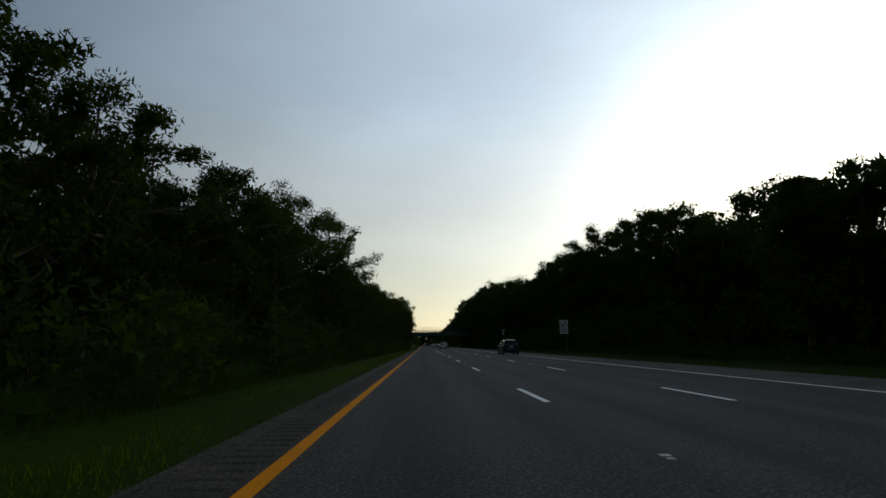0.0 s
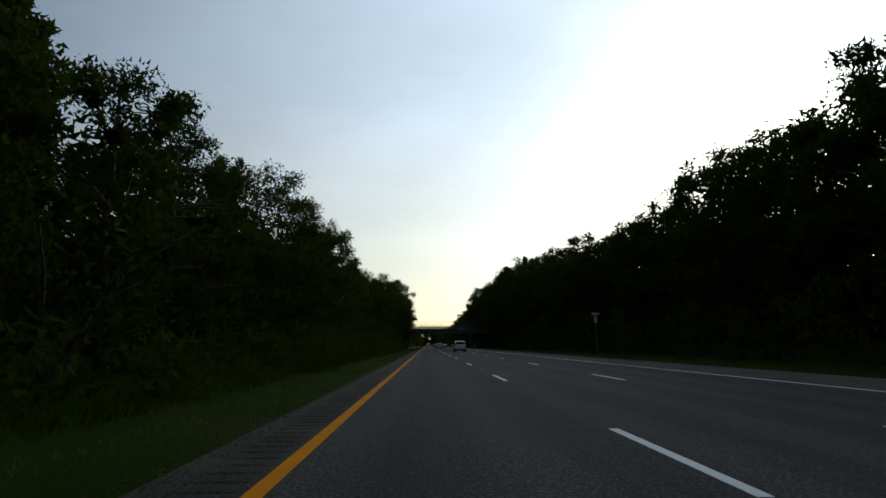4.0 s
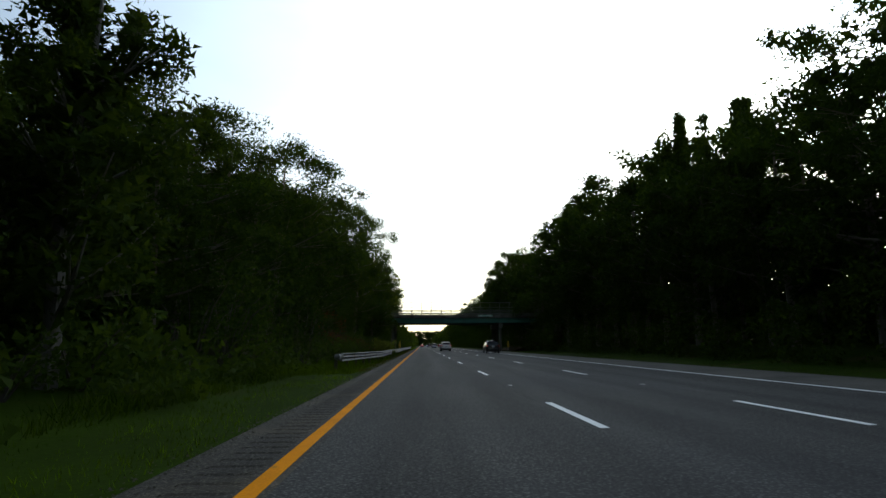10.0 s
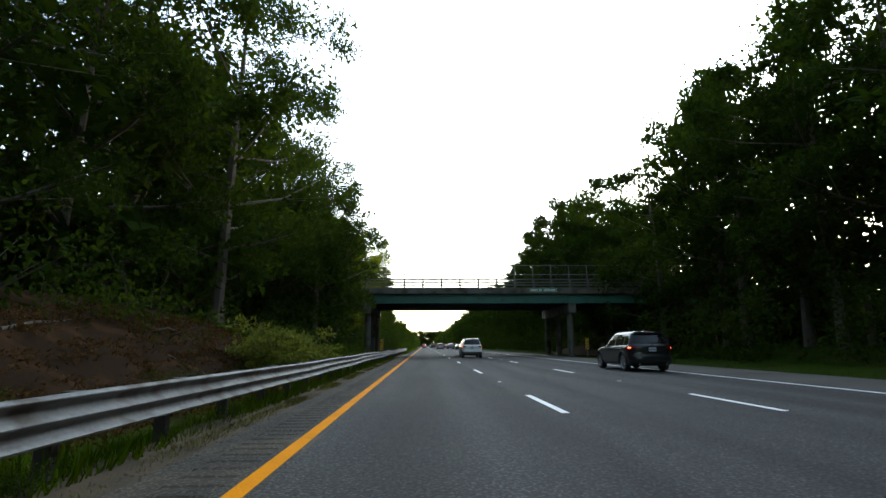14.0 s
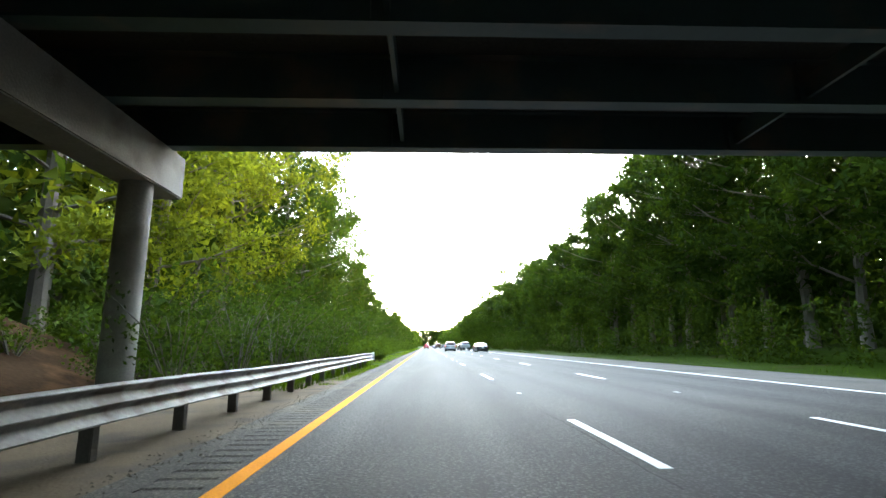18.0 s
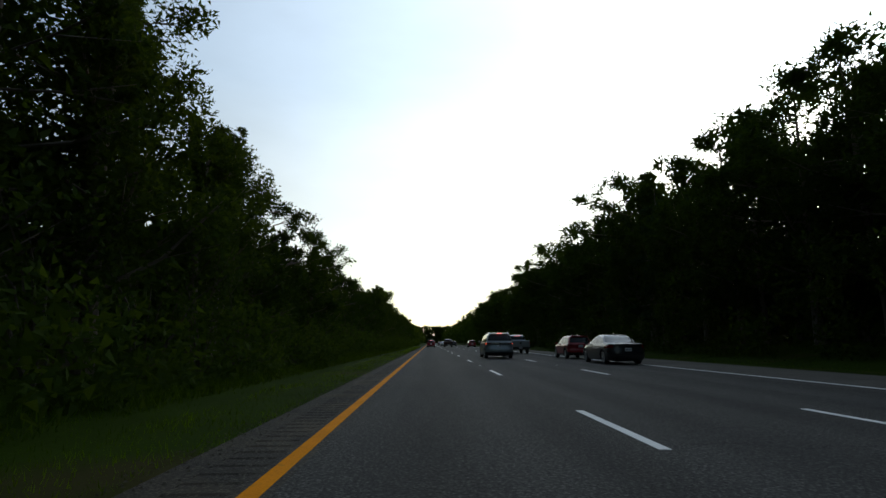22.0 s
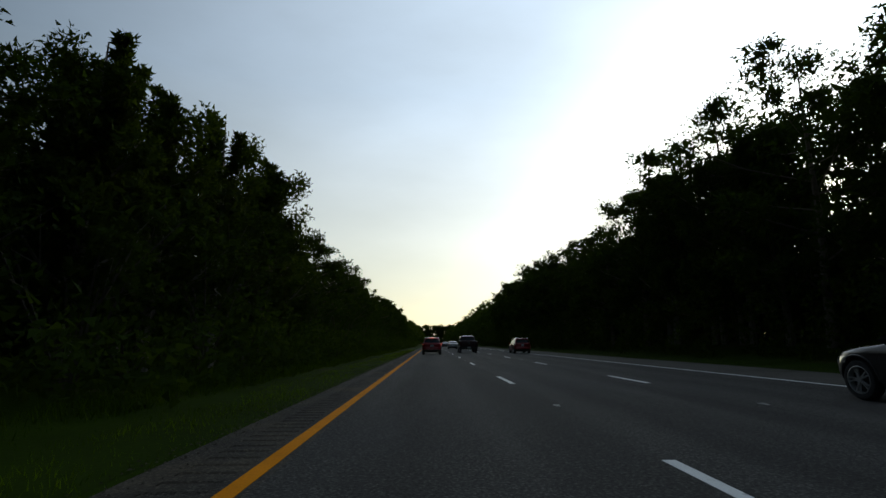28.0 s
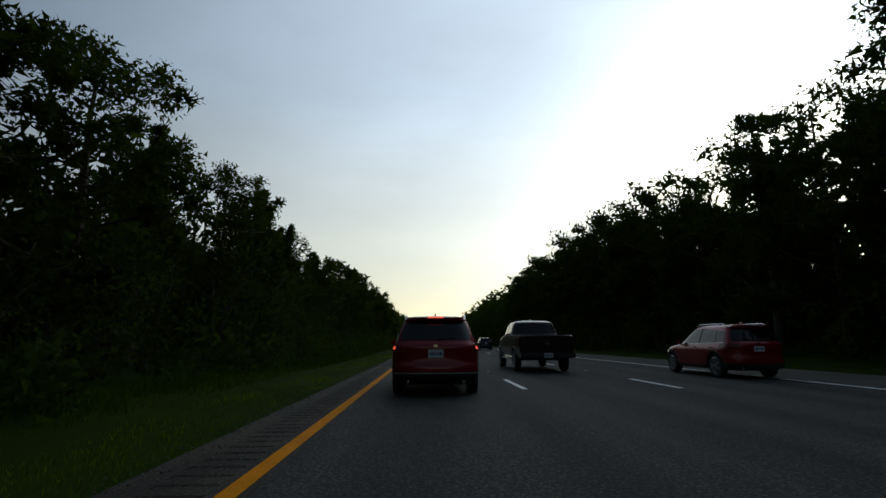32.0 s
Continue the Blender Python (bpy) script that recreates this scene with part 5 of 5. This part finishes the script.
def vehicle(name, kind, label, category, mat, x, y, lit=0, rails=True, scale=1.0, turn=0.0, plate=0.9, band=0.46, skid=None, strip=None, lamps=None, glow=0.5, bulb=0.3, tall=1.0):
    """A car. lit: 1 tail lamps, 2 the high brake lamp too; band: height of the black lower bumper; skid, strip: heights of a silver plate and a bright strip on it."""
    sp = BODIES[kind]
    L, r = sp["L"], sp["wheel"]
    hw = max(w for _, w in sp["half"])
    root = thing(name, label, category)
    levels = sorted({z for k in ("rear", "half") for z, _ in sp[k]} | {sp["clad"], 0.42, 0.55, 0.66, 0.76, 0.88, 1.2, 1.28, 1.36})
    levels = [z for i, z in enumerate(levels) if sp["rear"][0][0] <= z <= sp["H"] and (i == 0 or z - levels[i - 1] > 0.006)]
    ring_q = [-q for q in QS[:0:-1]] + QS

    def skin(q, z):
        p = body_point(sp, q, z)
        if abs(p.x) > hw * 0.6:
            for ax in sp["axles"]:
                ra = r + 0.075
                if abs(p.y - ax) < ra and p.z < r + 0.6:
                    p.z = max(p.z, r + math.sqrt(ra * ra - (p.y - ax) ** 2))
        return p
    grid = [[skin(q, z) for q in ring_q] for z in levels]
    # windows: limits in q and in height
    sash = []
    span = (sp["belt"][1], sp["eaves"][1])
    for y0b, y0t, y1b, y1t in sp["panes"]:
        f0 = lambda z, b=y0b, t=y0t: at_length(sp, b + (t - b) * (z - span[0]) / (span[1] - span[0]), z)
        f1 = lambda z, b=y1b, t=y1t: at_length(sp, b + (t - b) * (z - span[0]) / (span[1] - span[0]), z)
        ends = sp["panes"][0][0], sp["panes"][-1][2]
        u0, u1 = ((v - ends[0]) / (ends[1] - ends[0]) for v in (y0b, y1b))
        lo = lambda a, u0=u0, u1=u1: between(*sp["belt"])(u0 + (u1 - u0) * a)
        hi = lambda a, u0=u0, u1=u1: between(*sp["eaves"])(u0 + (u1 - u0) * a)
        sash.append((f0, f1, lo, hi))
    z0, z1, wide = sp["screen"]
    back = (const(-wide), const(wide), const(z0), const(z1))

    def within(q, z, frame_):
        f0, f1, lo, hi = frame_
        a = (q - f0(z)) / max(f1(z) - f0(z), 1e-6)
        if not 0.04 < a < 0.96:
            return False
        return lo(a) + 0.02 < z < hi(a) - 0.02
    hole = set()
    for i, z in enumerate(levels):
        if sp["belt"][1] - 0.05 < z < sp["eaves"][1] + 0.05:
            for j, q in enumerate(ring_q):
                if any(within(abs(q), z, s) for s in sash) or within(q, z, back):
                    hole.add((i, j))
    shell, cladding, cover = bmesh.new(), bmesh.new(), bmesh.new()
    made = {}

    def vert(bm, i, j):
        key = (id(bm), i, j)
        if key not in made:
            made[key] = bm.verts.new(grid[i][j])
        return made[key]
    for i in range(len(levels) - 1):
        for j in range(len(ring_q) - 1):
            four = ((i, j), (i, j + 1), (i + 1, j + 1), (i + 1, j))
            if all(c in hole for c in four) or len({grid[a][b].to_tuple(4) for a, b in four}) < 3:
                continue
            bm = cladding if levels[i + 1] <= sp["clad"] + 1e-6 else cover if kind == "pickup" and levels[i] > 1.31 and levels[i + 1] < 1.34 else shell
            vs = list(dict.fromkeys(vert(bm, a, b) for a, b in four))
            bm.faces.new(vs)
    for bm in (shell, cladding, cover):
        bmesh.ops.remove_doubles(bm, verts=bm.verts[:], dist=0.0005)
    part("body", shell, mat, root, smooth=True)
    part("lower_cladding", cladding, TRIM, root, "black plastic lower cladding", smooth=True)
    if kind == "pickup":
        part("bed_cover", cover, TRIM, root, "black bed cover")
    else:
        cover.free()
    for s in (1, -1):
        for f0, f1, lo, hi in sash:
            part("side_window", panel(sp, f0, f1, lo, hi, 0.005, 8, 6, s), GLASS, root, smooth=True).visible_shadow = False
        for (_, a1, lo, hi), (b0, _, lo2, hi2) in zip(sash, sash[1:]):
            part("door_pillar", panel(sp, a1, b0, between(lo(1), lo2(0)), between(hi(1), hi2(0)), 0.003, 2, 6, s), TRIM, root, "gloss black door pillar", smooth=True)
        bm = bmesh.new()
        edge = [body_point(sp, sash[0][0](sp["belt"][0]) + (sash[-1][1](sp["belt"][1]) - sash[0][0](sp["belt"][0])) * k / 24, between(*sp["belt"])(k / 24) - 0.008) for k in range(25)]
        if kind in ("suv", "van"):      # the bright line goes on up the rear of the side glass
            first = sash[0]
            edge = [body_point(sp, first[0](z) - 0.006, z) for z in (sp["eaves"][0], (sp["eaves"][0] + sp["belt"][0]) / 2)] + edge
        tube(bm, [(s * (p.x + 0.006), p.y, p.z) for p in edge], [0.009] * len(edge), 5)
        part("window_trim", bm, CHROME if kind != "pickup" else TRIM, root, smooth=True)
    part("rear_window", panel(sp, *back, 0.005, 14, 6, soft=0.1), GLASS, root, smooth=True).visible_shadow = False
    part("windshield", panel(sp, lambda z: 2.12, lambda z: 3.0, const(sp["belt"][1] + 0.06), const(sp["eaves"][1]), 0.006, 10, 6), GLASS, root, smooth=True)
    part("windshield", panel(sp, lambda z: 2.12, lambda z: 3.0, const(sp["belt"][1] + 0.06), const(sp["eaves"][1]), 0.006, 10, 6, -1), GLASS, root, smooth=True)
    q0, q1, a0, a1, b0, b1 = lamps or sp["lamp"]
    for s in (1, -1):
        lamp = part("tail_light", panel(sp, const(q0), const(q1), between(a0, (a0 + b0) / 2, b0, b0), between(a1, (a1 + b1) / 2 + 0.01, b1, b1), 0.016, 12, 4, s), TAIL, root, "red tail lamp", smooth=True)
        if lit:
            qa, mid = q0 + (q1 - q0) * glow, (b0 + b1) / 2
            part("bulb", panel(sp, const(qa), const(qa + (q1 - q0) * bulb), between(mid - 0.03, mid - 0.038), between(mid + 0.018, mid + 0.03), 0.021, 6, 2, s), TAIL_LIT, lamp, "glowing lamp segment", smooth=True)
        hl = (sp["front"][4][0] - 0.13, sp["front"][4][0] + 0.01)
        part("head_light", panel(sp, const(2.12), const(2.62), between(hl[0] + 0.03, hl[0]), between(hl[1] + 0.02, hl[1] - 0.03), 0.012, 8, 3, s), HEAD, root, smooth=True)
        for zr in (0.60,) if kind != "pickup" else ():
            part("reflector", panel(sp, const(0.78), const(0.98), const(zr), const(zr + 0.028), 0.008, 4, 1, s), TAIL, root)
        for hy in sorted({(p[0] + q[3]) / 2 for p, q in zip(sp["panes"][1:], sp["panes"])} | {sp["panes"][-1][2] + 0.12}):
            f = lambda z, d=0.0, hy=hy: at_length(sp, hy + d, z)
            part("door_gap", panel(sp, lambda z: f(z, -0.004), lambda z: f(z, 0.004), const(max(0.45, sp["clad"])), const(sp["belt"][1] - 0.02), 0.002, 1, 6, s), TRIM, root)
        hz = sp["belt"][1] - 0.09
        for p in sp["panes"][-2:]:
            c = body_point(sp, at_length(sp, p[0] + 0.14, hz), hz)
            hx = s * c.x
            part("door_handle", boxes((hx - 0.03, hx + 0.03, c.y - 0.1, c.y + 0.1, hz - 0.014, hz + 0.014), bevel=0.011), CHROME if kind != "pickup" else TRIM, root, smooth=True)
        c = body_point(sp, at_length(sp, sp["panes"][-1][2] - 0.2, sp["belt"][1]), sp["belt"][1])
        mx, mz = s * (c.x + 0.13), c.z + 0.075
        part("wing_mirror", boxes((mx - 0.105, mx + 0.105, c.y - 0.03, c.y + 0.12, mz - 0.075, mz + 0.075), bevel=0.05), mat, root, smooth=True)
        part("mirror_arm", boxes((min(s * c.x * 0.98, mx), max(s * c.x * 0.98, mx), c.y + 0.03, c.y + 0.08, mz - 0.085, mz - 0.05), bevel=0.01), TRIM, root)
        for ax in sp["axles"]:
            bm = bmesh.new()
            arc = []
            for k in range(17):
                t = k * math.pi / 16
                yy, zz = ax + (r + 0.085) * math.cos(t), max(r + (r + 0.085) * math.sin(t), sp["rear"][0][0] + 0.02)
                arc.append((s * (body_point(sp, at_length(sp, yy, zz), zz).x - 0.006), yy, zz))
            tube(bm, arc, [0.022 if sp["clad"] > 0.3 else 0.01] * 17, 6)
            part("arch_trim", bm, TRIM if sp["clad"] > 0.3 else mat, root, smooth=True)
    # tail: black lower bumper, silver plate, strip, seams, number plate
    zb = sp["rear"][0][0]
    if kind != "pickup":
        part("rear_bumper", panel(sp, const(-1.03), const(1.03), const(zb + 0.02), lambda a: band + 0.05 * abs(2 * a - 1) ** 3, 0.01, 20, 3), TRIM, root, "black lower bumper", smooth=True)
        gate = sp["lamp"][0] + 0.34
        seam = [(const(-gate), const(gate), const(0.635), const(0.642))] + [(const(s * gate - 0.008), const(s * gate + 0.008), const(0.64), const(a0 + 0.02)) for s in (1, -1)]
        for row in seam:
            part("tailgate_seam", panel(sp, *row, 0.003, 10, 4), TRIM, root)
    if skid:
        part("skid_plate", panel(sp, const(-0.72), const(0.72), lambda a: skid[0], lambda a: skid[1] - 0.03 * abs(2 * a - 1) ** 4, 0.022, 16, 2), ALLOY, root, "silver lower bumper plate", smooth=True)
    if strip:
        part("rear_trim", panel(sp, const(-q0 - 0.2 if strip > 0.7 else -0.8), const(q0 + 0.2 if strip > 0.7 else 0.8), const(strip), const(strip + 0.024), 0.016, 14, 1), CHROME if strip > 0.7 else ALLOY, root, "bright strip")
    if kind in ("suv", "van"):
        ze = sp["H"] - 0.085
        part("brake_lamp", panel(sp, const(-0.07), const(0.07), const(ze), const(ze + 0.026), 0.008, 4, 1), TAIL_LIT if lit == 2 else TAIL, root)
        bm = bmesh.new()
        tube(bm, [body_point(sp, q, z) + Vector((0, -0.025, 0)) for q, z in ((0.001, z0 + 0.02), (0.06, z0 + 0.05), (0.24, z0 + 0.07))], [0.014, 0.01, 0.006], 5)
        part("rear_wiper", bm, TRIM, root)
        if rails:
            for s in (1, -1):
                bm = bmesh.new()
                rx, top, ya, yb = s * 0.64 * hw / 0.94, sp["H"] - 0.022, 0.55, sp["panes"][-1][3] - 0.1
                tube(bm, [(rx, ya, top - 0.05), (rx, ya + 0.14, top + 0.015), (rx, (ya + yb) / 2, top + 0.03), (rx, yb - 0.18, top + 0.01), (rx * 0.99, yb, top - 0.07)], [0.015] * 5, 6)
                part("roof_rail", bm, CHROME, root, smooth=True)
        for s in (1, -1):
            bm = bmesh.new()
            tube(bm, [(s * hw * 0.6, 0.03, zb + 0.05), (s * hw * 0.6, 0.3, zb + 0.05)], [0.036, 0.036], 10)
            part("exhaust_tip", bm, CHROME, root)
    if kind == "pickup":
        part("rear_bumper", boxes((-hw * 0.95, hw * 0.95, -0.15, 0.06, 0.52, 0.70), bevel=0.035), TRIM, root, "black step bumper")
        part("tailgate", boxes((-hw * 0.78, hw * 0.78, -0.012, 0.06, 0.76, 1.29), bevel=0.02), mat, root)
        part("tailgate_handle", boxes((-0.14, 0.14, -0.03, 0.0, 1.08, 1.15), bevel=0.01), TRIM, root)
        part("badge", boxes((-0.09, 0.09, -0.024, 0.0, 0.98, 1.06), bevel=0.02), CHROME, root)
        part("brake_lamp", panel(sp, const(-0.2), const(0.2), const(1.80), const(1.825), 0.008, 4, 1), TAIL_LIT if lit else TAIL, root)
        for s in (1, -1):
            part("running_board", boxes((s * hw * 0.93 - 0.07, s * hw * 0.93 + 0.07, 2.1, 4.3, 0.42, 0.47), bevel=0.015), CHROME, root)
    if plate:
        pz = 0.61 if kind == "pickup" else plate
        py = -0.162 if kind == "pickup" else body_point(sp, 0.02, pz).y - 0.012
        pl = part("number_plate", boxes((-0.155, 0.155, py - 0.008, py + 0.05, pz - 0.078, pz + 0.078), bevel=0.004), PLATE, root)
        for a, b in ((-0.12, -0.09), (-0.075, -0.045), (-0.03, 0.0), (0.03, 0.06), (0.075, 0.12)):
            part("plate_bar", boxes((a, b, py - 0.012, py - 0.007, pz - 0.035, pz + 0.03)), PLATE_INK, pl)
        if kind != "pickup":
            part("emblem", boxes((-0.05, 0.05, body_point(sp, 0.02, pz + 0.15).y - 0.016, body_point(sp, 0.02, pz + 0.15).y + 0.02, pz + 0.115, pz + 0.185), bevel=0.012), CHROME, root)
    bm = bmesh.new()
    fy = {"suv": 0.72, "van": 0.8, "sedan": 1.72, "pickup": 2.75}[kind]
    prism(bm, [(-0.022, 0), (0.022, 0), (0.006, 0.075), (-0.006, 0.075)], fy, fy + 0.17)
    part("roof_antenna", bm, mat, root).location.z = sp["H"] - 0.03
    # cabin and underside
    belt_z, front_y = sp["belt"][1], sp["panes"][-1][2]
    W2 = hw * 0.86
    part("underbody", boxes((-W2 * 0.72, W2 * 0.72, 0.3, L - 0.5, zb - 0.02, zb + 0.22), (-W2, W2, sp["axles"][0] + r + 0.15, sp["axles"][1] - r - 0.15, zb + 0.01, zb + 0.2), bevel=0.02), TRIM, root)
    for ax in sp["axles"]:
        part("wheel_well", boxes((-W2 * 0.95, W2 * 0.95, ax - r - 0.06, ax + r + 0.06, r, r + 0.44)), TRIM, root)
        for s in (1, -1):
            wheel(root, s * (hw - 0.145), ax, r, s)
    for sy in sp["seats"]:
        for s in (1, -1):
            part("seat", boxes((s * 0.38 - 0.25, s * 0.38 + 0.25, sy, sy + 0.14, 0.5, belt_z + 0.15), (s * 0.38 - 0.13, s * 0.38 + 0.13, sy + 0.01, sy + 0.11, belt_z + 0.14, belt_z + 0.27), bevel=0.03), INSIDE, root)
    part("cabin_floor", boxes((-W2 * 0.95, W2 * 0.95, sp["panes"][0][0] + 0.3, front_y - 0.1, zb + 0.24, zb + 0.3)), INSIDE, root)
    part("dashboard", boxes((-W2 * 0.9, W2 * 0.9, front_y - 0.35, front_y + 0.05, 0.7, belt_z), bevel=0.05), INSIDE, root)
    root.matrix_basis = pose(x, y, 0, 0, 0, turn) @ Matrix.Diagonal((scale, scale, scale * tall, 1))
    return root


WHITE_CAR = paint("white_car_paint", (0.78, 0.79, 0.78), 0.0, 0.25)
PEARL_CAR = paint("pearl_silver_car_paint", (0.62, 0.63, 0.62), 0.15, 0.28)
SILVER_CAR = paint("silver_car_paint", (0.2, 0.23, 0.25), 0.6)
RED_CAR = paint("red_car_paint", (0.22, 0.004, 0.011), 0.2)
MAROON_CAR = paint("maroon_car_paint", (0.022, 0.002, 0.004), 0.2, 0.45)
NAVY_CAR = paint("navy_car_paint", (0.010, 0.013, 0.026), 0.5)
BLACK_CAR = paint("black_car_paint", (0.012, 0.012, 0.013), 0.3)
GREY_CAR = paint("grey_car_paint", (0.02, 0.022, 0.025), 0.5)

LANE1 = 1.62
vehicle("suv_car", "suv", "red compact SUV with lit tail lamps beside the yellow line", "car", RED_CAR, LANE1, 410.6, lit=2, scale=0.985, plate=0.87, strip=0.47, band=0.5, lamps=(0.6, 1.05, 0.93, 1.03, 0.92, 1.05), glow=0.25)
vehicle("suv_car", "suv", "pearl silver SUV with dark glass and chrome roof rails", "car", PEARL_CAR, 6.45, 134.9, tall=1.03, plate=0.92, skid=(0.31, 0.47), band=0.52, lit=1, glow=0.5, bulb=0.1)
vehicle("suv_car", "suv", "dark navy SUV in the lane beside the far shoulder", "car", NAVY_CAR, 10.95, 56.3, rails=False)
vehicle("suv_car", "suv", "white crossover with red tail lamps near the bridge", "car", WHITE_CAR, 5.7, 230.1, lit=1, tall=1.03, plate=0.85, skid=(0.42, 0.47), band=0.53, lamps=(0.3, 1.06, 0.92, 1.0, 0.9, 1.05))
vehicle("suv_car", "suv", "black SUV in the outer lane short of the bridge", "car", BLACK_CAR, 10.75, 205.2, lit=1, rails=False)
vehicle("minivan", "van", "silver minivan with full-width rear lamps in the middle lane", "van", SILVER_CAR, 6.1, 332.4, lit=2, plate=0.85, strip=1.03, band=0.42)
vehicle("sedan_car", "sedan", "dark grey sedan in the lane beside the far shoulder", "car", GREY_CAR, 10.9, 322.0, scale=1.03, plate=0.7)
vehicle("suv_car", "suv", "red crossover in the outer lane beyond a dark sedan", "car", RED_CAR, 11.25, 331.0, rails=False, scale=0.92)
vehicle("pickup_truck", "pickup", "silver pickup truck in the outer lane", "truck", SILVER_CAR, 10.0, 346.5, lit=1, scale=0.95)
vehicle("suv_car", "suv", "black SUV in the outer lane by the dark wood", "car", BLACK_CAR, 10.5, 367.6, rails=False)
vehicle("pickup_truck", "pickup", "dark maroon pickup truck in the middle lane", "truck", MAROON_CAR, 5.7, 418.4)
vehicle("suv_car", "suv", "dark red crossover with silver rims in the outer lane", "car", RED_CAR, 11.0, 414.8, scale=0.95)
vehicle("sedan_car", "sedan", "silver sedan far ahead in the middle lane", "car", SILVER_CAR, 5.6, 456.0, lit=1, plate=0.7)
vehicle("suv_car", "suv", "dark blue SUV far ahead in the outer lane", "car", NAVY_CAR, 9.4, 470.0)
vehicle("suv_car", "suv", "white SUV far ahead in the lane by the yellow line", "car", WHITE_CAR, 1.8, 487.0, lit=1)
vehicle("sedan_car", "sedan", "black sedan far ahead in the middle lane", "car", BLACK_CAR, 5.6, 505.0, lit=1, plate=0.7)
